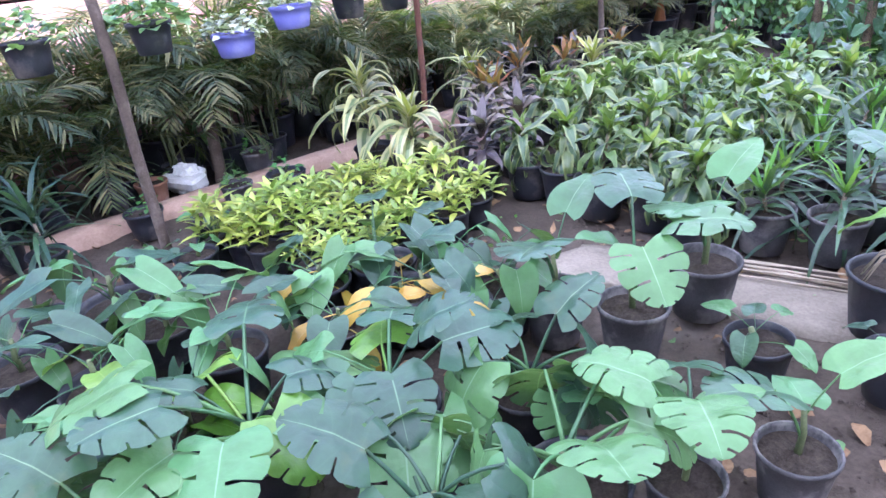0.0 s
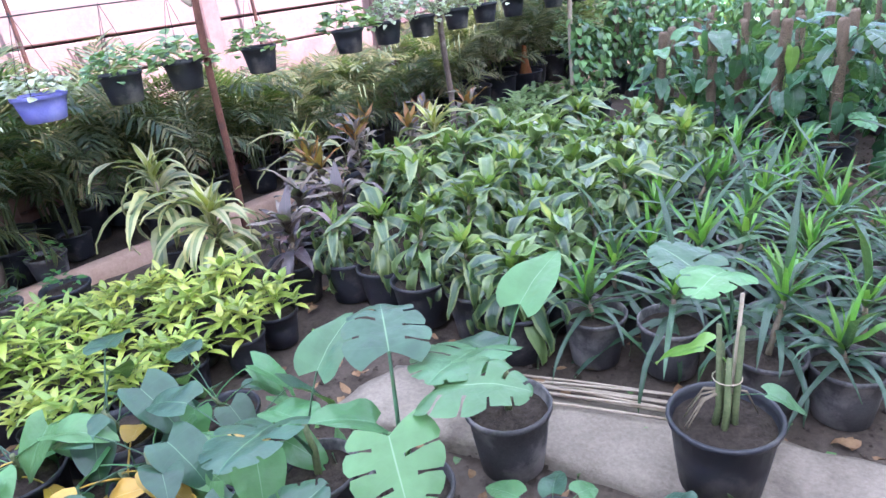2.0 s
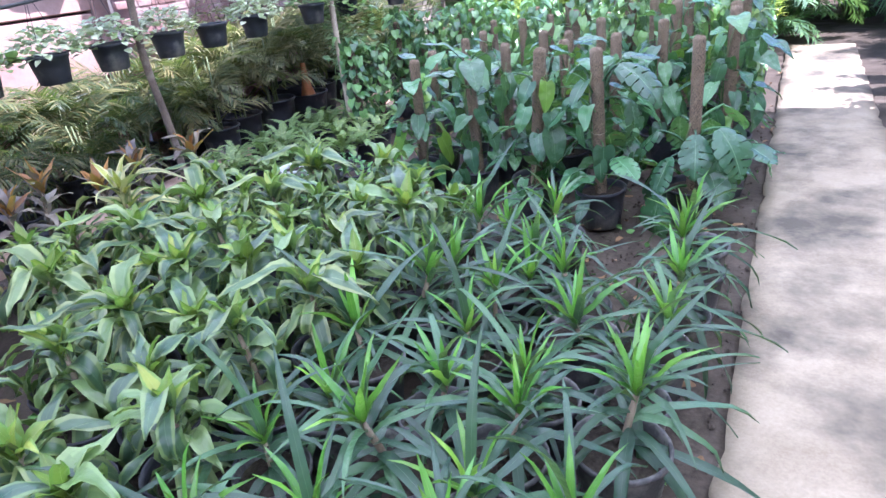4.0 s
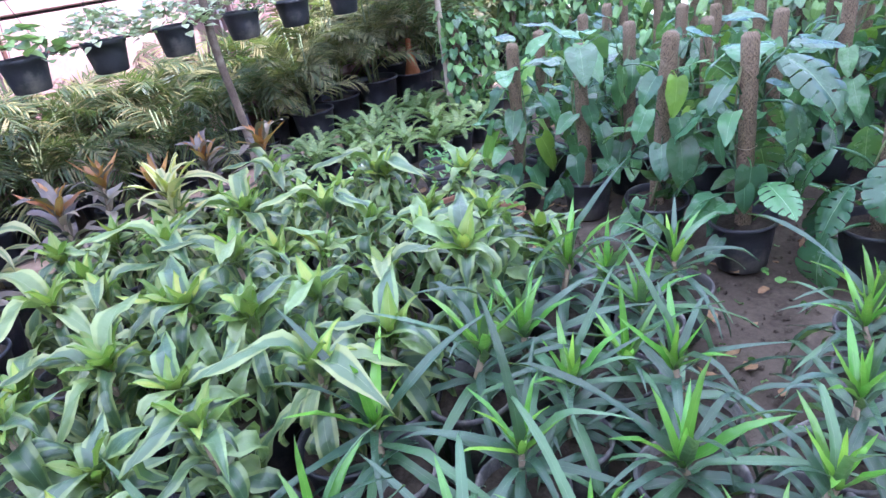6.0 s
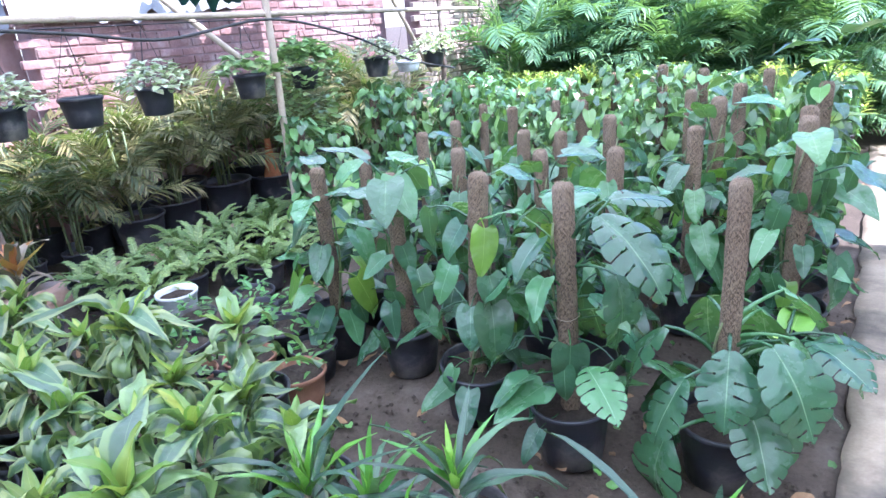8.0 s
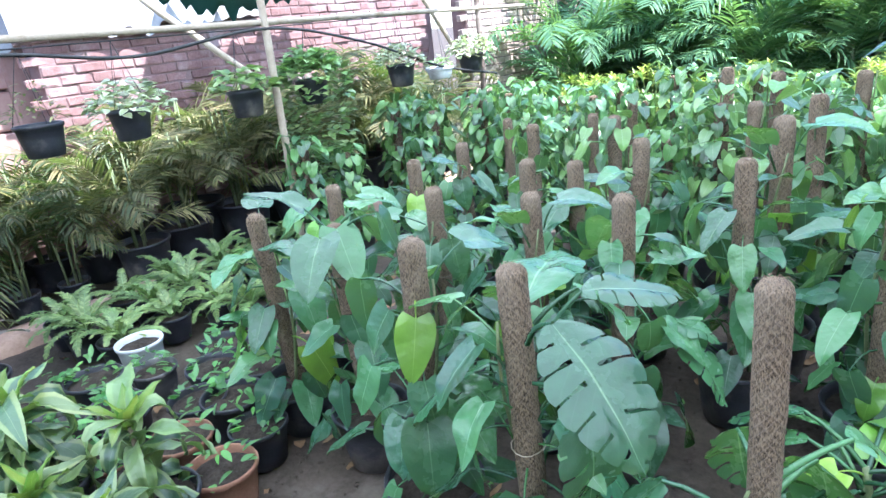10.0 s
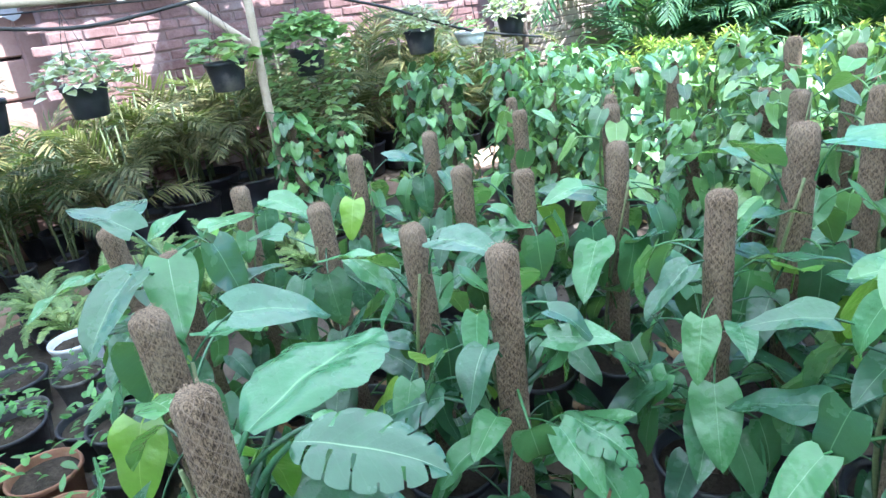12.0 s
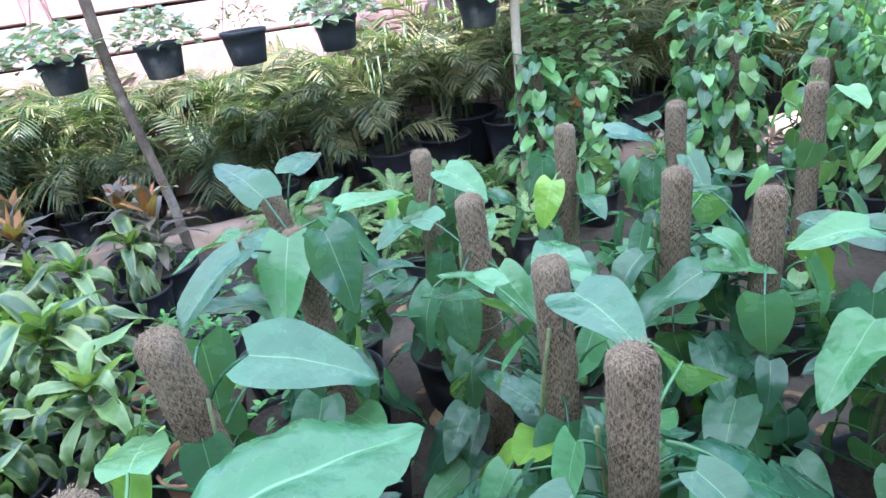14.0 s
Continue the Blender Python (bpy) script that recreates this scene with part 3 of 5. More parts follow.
def cloth(name, p0, p1, p2, p3, nu, nv, sag, ragged, material, seed):
    a, b, c, d = map(Vector, (p0, p1, p2, p3))
    nrm = (b - a).cross(d - a).normalized()
    verts, faces = [], []
    for lay in (0, 1):
        for j in range(nv + 1):
            for i in range(nu + 1):
                u, v = i / nu, j / nv
                p = (a * (1 - u) + b * u) * (1 - v) + (d * (1 - u) + c * u) * v
                p = p + nrm * (0.06 * noise.noise((u * 6, v * 3, seed)) + 0.004 * lay) - Vector((0, 0, sag * math.sin(math.pi * u) * (0.4 + 0.6 * (1 - v))))
                if j == 0:
                    p.z += ragged * noise.noise((u * 14, seed, 2))
                verts.append(p)
    n, o = nu + 1, (nu + 1) * (nv + 1)
    for lay in (0, 1):
        for j in range(nv):
            for i in range(nu):
                q = lay * o + j * n + i
                f = (q, q + 1, q + n + 1, q + n)
                faces.append(f if lay == 0 else f[::-1])
    return mesh_from(name, verts, faces, material)


solid("tarpaulin", cloth("tarpaulin", (-5.9, 4.8, 1.83), (-5.72, 7.1, 1.82), (-5.8, 7.1, 2.7), (-6.1, 4.8, 2.8), 50, 8, 0.05, 0.1, M["tarp"], 4), "dirty white plastic sheet hung over the wall top", "tarpaulin")
solid("tarpaulin", cloth("tarpaulin", (-5.46, 7.0, 1.84), (-5.44, 9.15, 1.9), (-5.5, 9.1, 2.75), (-5.62, 7.0, 2.7), 50, 8, 0.04, 0.12, M["tarp"], 14), "crumpled dirty white plastic sheet over the brick wall", "tarpaulin")
solid("shade_net", cloth("shade_net", (-5.4, 8.1, 2.06), (-5.35, 9.5, 2.08), (-4.6, 9.7, 2.6), (-4.6, 7.9, 2.55), 30, 12, 0.14, 0.2, M["net"], 8), "sagging dark green shade net tied overhead", "shade net")



# Unseen cloth roof, added to soften and tint the sunlight on the beds.
def roof():
    verts, faces = [], []
    nx, ny = 26, 60
    for j in range(ny + 1):
        for i in range(nx + 1):
            u, v = i / nx, j / ny
            y = -5.1 + 14.9 * v
            # The edge steps back where sun should reach the pots and palms.
            edge = -4.32 + 0.45 * min(1, max(0, (y - 4.2) / 0.7)) - 0.4 * min(1, max(0, (y - 7.9) / 0.6))
            x = edge + (3.35 - edge) * u
            z = 2.42 + 0.72 * u - 0.1 * abs(math.sin(v * 6 * math.pi)) * math.sin(math.pi * u) + 0.02 * noise.noise((x * 2, y * 2, 0))
            verts.append((x, y, z))
    n = nx + 1
    for j in range(ny):
        for i in range(nx):
            q = j * n + i
            faces.append((q, q + 1, q + n + 1, q + n))
    solid("ceiling", mesh_from("ceiling", verts, faces, M["roof_net"]), "unseen pale green cloth added over the beds to soften the sun", "shade cloth", kind="structure")


roof()

# ---- posts, rails and cables ----


def pole(name, a, b, r0, r1, material, label, category, crook=0.02, group="", seed=0):
    a, b = Vector(a), Vector(b)
    pts, rad = [], []
    n = 14
    for i in range(n + 1):
        t = i / n
        p = a.lerp(b, t)
        w = crook * math.sin(math.pi * t)
        pts.append(p + Vector((noise.noise((t * 3, seed, 1)), noise.noise((t * 3, seed, 5)), noise.noise((t * 3, seed, 9)) * 0.3)) * w * 2)
        rad.append((r0 + (r1 - r0) * t) * (1 + 0.09 * noise.noise((t * 11, seed, 3))))
    return solid(name, tube(name, pts, rad, material, 9), label, category, group=group)


pole("support_post", (-3.85, 1.45, -0.05), (-3.83, 1.47, 2.5), 0.034, 0.028, M["wood"], "rough grey-brown wooden post by the kerb", "post", 0.03, "posts along the kerb", 1)
pole("support_post", (-3.78, 3.51, -0.05), (-3.6, 3.5, 2.5), 0.024, 0.02, M["rust"], "thin rusty brown post by the kerb", "post", 0.01, "posts along the kerb", 2)
pole("support_post", (-3.9, 5.93, -0.05), (-3.75, 5.8, 2.5), 0.028, 0.024, M["wood"], "rough grey-brown wooden post by the kerb", "post", 0.02, "posts along the kerb", 3)
pole("support_post", (-3.74, 7.9, -0.05), (-3.8, 7.97, 2.55), 0.028, 0.025, M["bamboo"], "pale grey wooden post standing among ferns", "post", 0.01, "posts along the kerb", 4)
pole("support_post", (-3.85, 10.3, -0.05), (-3.8, 10.25, 2.55), 0.028, 0.024, M["wood"], "rough grey-brown wooden post by the kerb", "post", 0.02, "posts along the kerb", 5)
pole("cross_rail", (-3.8, 3.45, 1.8), (-3.8, 11.0, 1.72), 0.021, 0.018, M["bamboo"], "long weathered bamboo rail tied to the posts", "rail", 0.02, seed=6)
pole("brace_pole", (-4.3, 8.2, 1.35), (-4.6, 7.2, 2.3), 0.024, 0.024, M["bamboo"], "slanting pale bamboo brace tied to the post", "pole", 0.01, seed=7)
pole("brace_pole", (-3.7, 3.5, 1.65), (-4.3, 3.1, 2.3), 0.018, 0.016, M["bamboo"], "slanting thin brace tied to the post", "pole", 0.01, seed=8)
pole("brace_pole", (-4.2, 10.6, 1.1), (-4.0, 9.3, 2.4), 0.022, 0.02, M["bamboo"], "slanting pale pole leaning against the rail", "pole", 0.01, seed=9)
for i, (y, z) in enumerate(((2.2, 2.2), (3.2, 2.2), (5.3, 2.15), (7.93, 2.2), (10.2, 2.3))):
    pole("wall_stake", (-5.72, y, -0.03), (-5.7, y - 0.03, z), 0.018, 0.016, M["rust"], "thin rusty iron stake standing before the wall", "stake", 0.01, "stakes along the wall", 20 + i)


def wire(name, pts, r, material, label, category):
    out = []
    for i in range(len(pts) - 1):
        p0, p1, p2, p3 = [Vector(pts[max(0, min(len(pts) - 1, i + k))]) for k in (-1, 0, 1, 2)]
        for s in range(8):
            t = s / 8
            out.append(0.5 * (2 * p1 + (p2 - p0) * t + (2 * p0 - 5 * p1 + 4 * p2 - p3) * t * t + (3 * p1 - p0 - 3 * p2 + p3) * t ** 3))
    out.append(Vector(pts[-1]))
    return solid(name, tube(name, out, r, material, 6), label, category)


wire("black_cable", [(-3.76, 3.5, 1.74), (-3.75, 4.7, 1.62), (-3.75, 5.85, 1.72), (-3.75, 6.46, 1.69), (-3.75, 7.07, 1.625), (-3.76, 7.95, 1.71), (-3.75, 8.77, 1.557), (-3.75, 9.61, 1.29), (-3.75, 10.4, 1.14)], 0.01, M["cable"], "sagging black cable slung between the posts", "cable")
HANG_X = -3.85
wire("hanging_wire", [(HANG_X, -0.5, 1.74), (HANG_X, 1.9, 1.7), (HANG_X, 2.19, 1.63), (HANG_X, 2.5, 1.7), (HANG_X, 5.0, 1.72), (HANG_X, 8.0, 1.72), (HANG_X, 11.5, 1.73)], 0.004, M["cable"], "taut dark wire that carries the hanging pots", "wire")

# ---- potted plants: kinds ----


def strap_set(kind, n, lo, hi, width, shape, **kw):
    return [leaf("leaf", L[kind], length=rng.uniform(lo, hi), width=width * rng.uniform(0.85, 1.15), shape=shape, seed=i, **{k: (v(i) if callable(v) else v) for k, v in kw.items()}) for i in range(n)]


SETS = {
    "broad": strap_set("broad", 8, 0.22, 0.36, 0.036, "lance", start=0.4, droop=lambda i: 1.9 + 0.28 * i, fold=0.25, wave=0.022, base=0, tip=0, nu=9, nv=2),
    "margined": strap_set("margined", 6, 0.24, 0.36, 0.034, "lance", start=0.4, droop=lambda i: 2.0 + 0.3 * i, fold=0.25, wave=0.022, base=0, tip=0, nu=9, nv=2),
    "broad_top": strap_set("broad_top", 4, 0.14, 0.2, 0.027, "lance", start=0.1, droop=lambda i: 0.5 + 0.25 * i, fold=0.6, wave=0.008, base=0, tip=0, nu=7, nv=2),
    "striped": strap_set("striped", 5, 0.4, 0.54, 0.038, "lance", start=0.5, droop=lambda i: 2.5 + 0.2 * i, fold=0.3, wave=0.012, base=0, tip=0, nu=10, nv=2),
    "striped_top": strap_set("striped_top", 3, 0.24, 0.32, 0.026, "lance", start=0.1, droop=lambda i: 0.6 + 0.2 * i, fold=0.5, wave=0.008, base=0, tip=0, nu=8, nv=2),
    "narrow": strap_set("narrow", 6, 0.32, 0.45, 0.016, "strap", start=0.1, droop=lambda i: 0.85 + 0.2 * i, fold=0.5, wave=0.004, base=0, tip=0, nu=8, nv=1),
    "narrow_top": strap_set("narrow_top", 4, 0.22, 0.32, 0.017, "strap", start=0.1, droop=lambda i: 0.15 + 0.14 * i, fold=0.7, wave=0.002, base=0, tip=0, nu=6, nv=1),
    "purple": strap_set("purple", 5, 0.26, 0.36, 0.034, "lance", start=0.2, droop=lambda i: 1.3 + 0.2 * i, fold=0.4, wave=0.01, base=0, tip=0, nu=8, nv=2),
    "rosy": strap_set("rosy", 5, 0.26, 0.34, 0.032, "lance", start=0.2, droop=lambda i: 1.2 + 0.2 * i, fold=0.45, wave=0.01, base=0, tip=0, nu=8, nv=2),
    "orange": strap_set("orange", 3, 0.2, 0.28, 0.03, "lance", start=0.1, droop=lambda i: 0.3 + 0.2 * i, fold=0.6, wave=0.006, base=0, tip=0, nu=7, nv=2),
}


def rosette(name, label, low, top, height, n_low, n_top, pot, seed, spread=(0.1, 1.25), heads=1, category="potted plant"):
    """A caned plant in a pot: arching outer leaves down the cane, upright young ones at its head."""
    r = random.Random(seed)
    root = thing(name, label, category, Matrix())
    z0 = add_pot(root, *pot)
    for h in range(heads):
        off = Vector((r.uniform(-0.05, 0.05), r.uniform(-0.05, 0.05), 0)) * (heads > 1)
        hh = height * (1 - 0.12 * h)
        lean = Vector((r.uniform(-0.05, 0.05), r.uniform(-0.05, 0.05), 0))
        part("cane", tube("cane", [off + Vector((0, 0, z0 - 0.02)), off + lean * 0.5 + Vector((0, 0, (z0 + hh) / 2)), off + lean + Vector((0, 0, hh))], [0.013, 0.011, 0.009], M["cane"], 6), root)
        for i in range(n_low):
            t = i / max(1, n_low - 1)
            p = off + lean * (0.4 + 0.6 * t) + Vector((0, 0, hh - (1 - t) * min(0.34, (hh - z0) * 0.85)))
            part("leaf", r.choice(SETS[low]), root, turn(p, i * 2.4 + r.uniform(-0.6, 0.6), spread[0] + (spread[1] - spread[0]) * t ** 1.5 + r.uniform(-0.3, 0.3), r.uniform(0.75, 1.25) * (1 - 0.1 * t), r.uniform(-0.2, 0.2)))
        for i in range(n_top):
            p = off + lean + Vector((0, 0, hh - 0.01))
            part("young_leaf", r.choice(SETS[top]), root, turn(p, i * 2.4 + 1.1, 0.75 + 0.62 * i / max(1, n_top - 1) + r.uniform(-0.1, 0.1), r.uniform(0.8, 1.1), r.uniform(-0.2, 0.2)))
    return root


def heart_set(kind, n, lo, hi, ratio, slots=0, shape="heart", base=-0.5, bends=(0.9, 1.8), stalk=(0.1, 0.2), seed=0, depths=(1, 1, 2, 2, 3, 4)):
    out = []
    for i in range(n):
        length = rng.uniform(lo, hi)
        out.append(leaf("leaf", L[kind], length=length, width=length * ratio * rng.uniform(0.9, 1.1), shape=shape, stalk=rng.uniform(*stalk), start=0.5, bend=bends[0] + (bends[1] - bends[0]) * i / max(1, n - 1),
                        droop=rng.uniform(0.25, 0.7), fold=rng.uniform(0.12, 0.32), wave=length * 0.02, base=base, tip=0.55 if slots else 0.1, slots=slots, nu=13, nv=3, seed=seed + i, stalk_r=0.0035 + 0.004 * (slots > 0), depths=depths))
    return out


SETS["monstera"] = heart_set("monstera", 9, 0.18, 0.27, 0.54, 4, bends=(0.5, 1.9), stalk=(0.2, 0.34), base=-0.6, depths=(1, 2, 2, 2, 3, 3, 4))
SETS["split"] = heart_set("philo", 6, 0.24, 0.33, 0.34, 6, shape="oval", bends=(0.7, 1.6), stalk=(0.12, 0.2), base=-0.2)
SETS["notched"] = heart_set("deep", 3, 0.31, 0.34, 0.3, 5, shape="oval", bends=(0.8, 1.1), stalk=(0.08, 0.1), base=-0.15, depths=(1, 5, 5, 5, 5, 4))
SETS["tall"] = heart_set("philo", 2, 0.3, 0.32, 0.26, shape="oval", bends=(2.3, 2.4), stalk=(0.2, 0.22), base=-0.1)
SETS["philo"] = heart_set("philo", 11, 0.13, 0.21, 0.3, bends=(0.45, 2.3), stalk=(0.05, 0.15))
SETS["arrow"] = heart_set("monstera", 6, 0.19, 0.28, 0.27, bends=(0.7, 1.9), stalk=(0.16, 0.3), base=-1.1)
SETS["round"] = heart_set("monstera", 5, 0.15, 0.23, 0.42, bends=(0.6, 1.6), stalk=(0.14, 0.26), base=-0.6)
SETS["lime"] = heart_set("lime", 4, 0.15, 0.24, 0.3, bends=(0.6, 1.9), stalk=(0.08, 0.16))
SETS["lime_split"] = heart_set("lime", 3, 0.2, 0.26, 0.52, 4, bends=(0.9, 1.6), stalk=(0.16, 0.24), base=-0.55, depths=(2, 3, 3, 4))
SETS["yellow"] = heart_set("yellow", 2, 0.2, 0.26, 0.22, shape="oval", base=0, bends=(0.7, 1.0), stalk=(0.1, 0.14))
SETS["pothos"] = heart_set("pothos", 8, 0.095, 0.15, 0.4, bends=(0.9, 2.2), stalk=(0.05, 0.1))


def coir_pole(name, height, radius, seed):
    """A pole of knitted coir: slanting rows of stitches, lumps, and a blunt frayed head."""
    seg, rings = 26, 84
    verts, faces = [], []
    for j in range(rings + 1):
        t = j / rings
        z = height * t
        rr = radius * (1.0 if t < 0.975 else math.sqrt(max(0.0, 1 - ((t - 0.975) / 0.027) ** 2)) * 0.5 + 0.5)
        for k in range(seg):
            w = 2 * math.pi * k / seg
            knit = 0.012 * math.sin(13 * w + 190 * z * (1 if math.sin(3 * w + seed) > 0 else -1))
            q = rr * (1 + knit + 0.075 * noise.noise((math.cos(w) * 1.6, math.sin(w) * 1.6, z * 14 + seed)) + 0.03 * noise.noise((math.cos(w) * 7, math.sin(w) * 7, z * 60 + seed)))
            verts.append((q * math.cos(w), q * math.sin(w), z + (0.004 * noise.noise((w, seed, 3)) if j > rings - 3 else 0)))
    for j in range(rings):
        for k in range(seg):
            k2 = (k + 1) % seg
            faces.append((j * seg + k, j * seg + k2, (j + 1) * seg + k2, (j + 1) * seg + k))
    faces.append(tuple(rings * seg + k for k in range(seg)))
    return mesh_from(name, verts, faces, M["coir"])


def fuzz_mesh(radius, count, seed):
    """Loose coir fibres sticking out of the head of a pole."""
    r = random.Random(seed)
    chunks = []
    for i in range(count):
        w = r.uniform(0, 6.28)
        z = r.uniform(-0.25, 0.0)
        q = radius * (1.0 if z < -0.03 else r.uniform(0.2, 0.95))
        p = Vector((q * math.cos(w), q * math.sin(w), z if q > radius * 0.98 else 0))
        d = Vector((math.cos(w) * 0.5, math.sin(w) * 0.5, r.uniform(0.1, 0.9))) * r.uniform(0.002, 0.008)
        s = Vector((-math.sin(w), math.cos(w), r.uniform(-0.5, 0.5))) * r.uniform(-0.014, 0.014)
        e = Vector((-math.sin(w), math.cos(w), 0)) * 0.0007
        chunks.append(([p - e, p + e, p + d * 0.6 + s * 0.5 + e, p + d + s], [(0, 1, 2, 3)], None, Matrix()))
    v, f, u = gather(chunks)
    return mesh_from("fibres", v, f, M["fibre"], None, False)


POLES = [coir_pole("moss_pole", 0.9, 0.0365, s) for s in range(3)]
FUZZ = [fuzz_mesh(0.0365, 900, s) for s in range(2)]


def climber(label, sets, weights, count, top, seed, pot=(0.15, 0.26, "black_pot"), spread=0.5, lift=0.25, lean=(0, 0), fat=1.0, tall=0.95, extra=()):
    """A climbing plant tied to a coir pole in a pot."""
    r = random.Random(seed)
    root = thing("moss_pole_plant", label, "potted climber", Matrix(), "climbers on coir poles")
    z0 = add_pot(root, *pot)
    h = top - z0 + 0.05
    m = Matrix.Translation((0, 0, z0 - 0.05)) @ Matrix.Rotation(lean[0], 4, "X") @ Matrix.Rotation(lean[1], 4, "Y")
    p = part("moss_pole", POLES[seed % 3], root, m @ Matrix.Diagonal((fat, fat, h / 0.9, 1)))
    tagged(part("fibre_tuft", FUZZ[seed % 2], root, m @ Matrix.Translation((0, 0, h)) @ Matrix.Diagonal((fat, fat, 1, 1)), "loose brown fibres at the pole's head"), kind="stuff")
    if seed % 3 == 2:
        z = r.uniform(0.25, 0.6) * h
        ring = [Vector((0.044 * fat * math.cos(a * 0.45), 0.044 * fat * math.sin(a * 0.45), z + 0.004 * math.sin(a))) for a in range(15)]
        part("tie", tube("tie", ring, 0.0013, M["bamboo"], 5), root, m, "thin pale string tie")
    stem_pts = [m @ Vector((0.05 * fat * math.cos(1.3 + 3 * t), 0.05 * fat * math.sin(1.3 + 3 * t), h * tall * t)) for t in [i / 9 for i in range(10)]]
    part("stem", tube("stem", stem_pts, [0.008 - 0.004 * i / 9 for i in range(10)], M["stem"], 6), root)
    for i in range(count):
        t = (i + 0.5) / count
        z = h * tall * (0.02 + 0.98 * t)
        a = i * 2.4 + r.uniform(-0.5, 0.5)
        kind = r.choices(sets, weights)[0]
        q = m @ Vector((0.045 * math.cos(a + 1.57), 0.045 * math.sin(a + 1.57), z))
        part("leaf", r.choice(SETS[kind]), root, turn(q, a, lift + r.uniform(-spread, spread), r.uniform(0.8, 1.2), r.uniform(-0.25, 0.25)))
    for kind, a, z, tilt, size in extra:
        part("leaf", SETS[kind][int(a * 10) % len(SETS[kind])], root, turn(m @ Vector((0, 0, z - z0)), a, tilt, size))
    return root


def stalked(name, label, sets, weights, count, seed, pot, category="potted plant", tilt=(0.5, 1.15), size=(0.8, 1.2), stem=0.12):
    """A bushy pot plant whose leaves rise on long stalks from short stems."""
    r = random.Random(seed)
    root = thing(name, label, category, Matrix())
    z0 = add_pot(root, *pot)
    tip = Vector((r.uniform(-0.03, 0.03), r.uniform(-0.03, 0.03), z0 + stem))
    part("stem", tube("stem", [Vector((0, 0, z0 - 0.03)), tip.lerp(Vector((0, 0, z0)), 0.5) + Vector((0.01, 0, 0)), tip], [0.014, 0.012, 0.009], M["stem"], 7), root)
    for i in range(count):
        kind = r.choices(sets, weights)[0]
        p = Vector((0, 0, z0)).lerp(tip, (i + 0.3) / count)
        part("leaf", r.choice(SETS[kind]), root, turn(p, i * 2.4 + r.uniform(-0.5, 0.5), r.uniform(*tilt) - 0.5, r.uniform(*size), r.uniform(-0.25, 0.25)))
    return root


def small_leaves(kind, count, radius, height, lo, hi, ratio, seed, dome=True, droop=(0.2, 1.0), hang=0.0, shape="lance", up=0.0):
    """A mass of small leaves on unseen twigs, as one mesh."""
    r = random.Random(seed)
    chunks = []
    for i in range(count):
        a, q = r.uniform(0, 6.28), math.sqrt(r.uniform(0, 1))
        z = height * ((1 - 0.75 * q * q) * r.uniform(0.45, 1.0) if dome else r.uniform(0, 1))
        x, y = radius * q * math.cos(a), radius * q * math.sin(a)
        if hang and q > 0.75:
            z -= hang * r.uniform(0, 1) ** 2
        v, f, u = leaf_data(r.uniform(lo, hi), r.uniform(lo, hi) * ratio, shape, 0, 0, 0, r.uniform(*droop), 0.3, 0, 0, 0, 0, 4, 1, 0)
        m = Matrix.Translation((x, y, z)) @ Matrix.Rotation(a - 1.57 + r.uniform(-1.1, 1.1), 4, "Z") @ Matrix.Rotation(r.uniform(-0.3, 0.7) + up, 4, "X") @ Matrix.Rotation(r.uniform(-0.4, 0.4), 4, "Y")
        chunks.append((v, f, u, m))
    v, f, u = gather(chunks)
    return mesh_from("foliage", v, f, L[kind], u)


def whorl_mass(kind, shoots, per, radius, height, lo, hi, ratio, seed):
    """Shoots that each end in a whorl of narrow leaves."""
    r = random.Random(seed)
    chunks = []
    for s in range(shoots):
        a, q = s * 2.4, math.sqrt((s + 0.5) / shoots)
        tip = Vector((radius * q * math.cos(a), radius * q * math.sin(a), height * (1 - 0.45 * q * q) * r.uniform(0.8, 1.1)))
        v, f = tube_data([Vector((0, 0, 0)), tip * 0.5 + Vector((0, 0, 0.02)), tip], [0.004, 0.003, 0.002], 4)
        chunks.append((v, f, None, Matrix()))
        for k in range(per):
            up = 0.15 + 0.9 * (k / per) ** 1.5
            v, f, u = leaf_data(r.uniform(lo, hi) * (1.1 - 0.5 * k / per), r.uniform(lo, hi) * ratio, "lance", 0, 0, 0, r.uniform(0.3, 0.9), 0.4, 0, 0, 0, 0, 4, 1, 0)
            m = Matrix.Translation(tip - Vector((0, 0, 0.06 * (1 - k / per)))) @ Matrix.Rotation(k * 2.4 + s, 4, "Z") @ Matrix.Rotation(up, 4, "X")
            chunks.append((v, f, u, m))
    v, f, u = gather(chunks)
    return mesh_from("foliage", v, f, L[kind], u)


def place(protos, x, y, z=0.0, size=1.0, spin=None, label=None):
    """Copies one of the prototypes to its place; the first use moves the prototype itself."""
    ob = protos[rng.randrange(len(protos))] if isinstance(protos, list) else protos
    m = spot(x, y, z, spin, size)
    if not ob.get("used"):
        ob["used"] = 1
        ob.matrix_basis = spot(x, y, z, spin)
        made = ob
    else:
        made = copy_thing(ob, m)
    if label:
        made["label"] = label
    return made


def finish(protos):
    for ob in protos:
        if not ob.get("used"):
            for c in list(ob.children_recursive) + [ob]:
                bpy.data.objects.remove(c)


ALL = []


def kind_of(*roots):
    ALL.extend(roots)
    return list(roots)


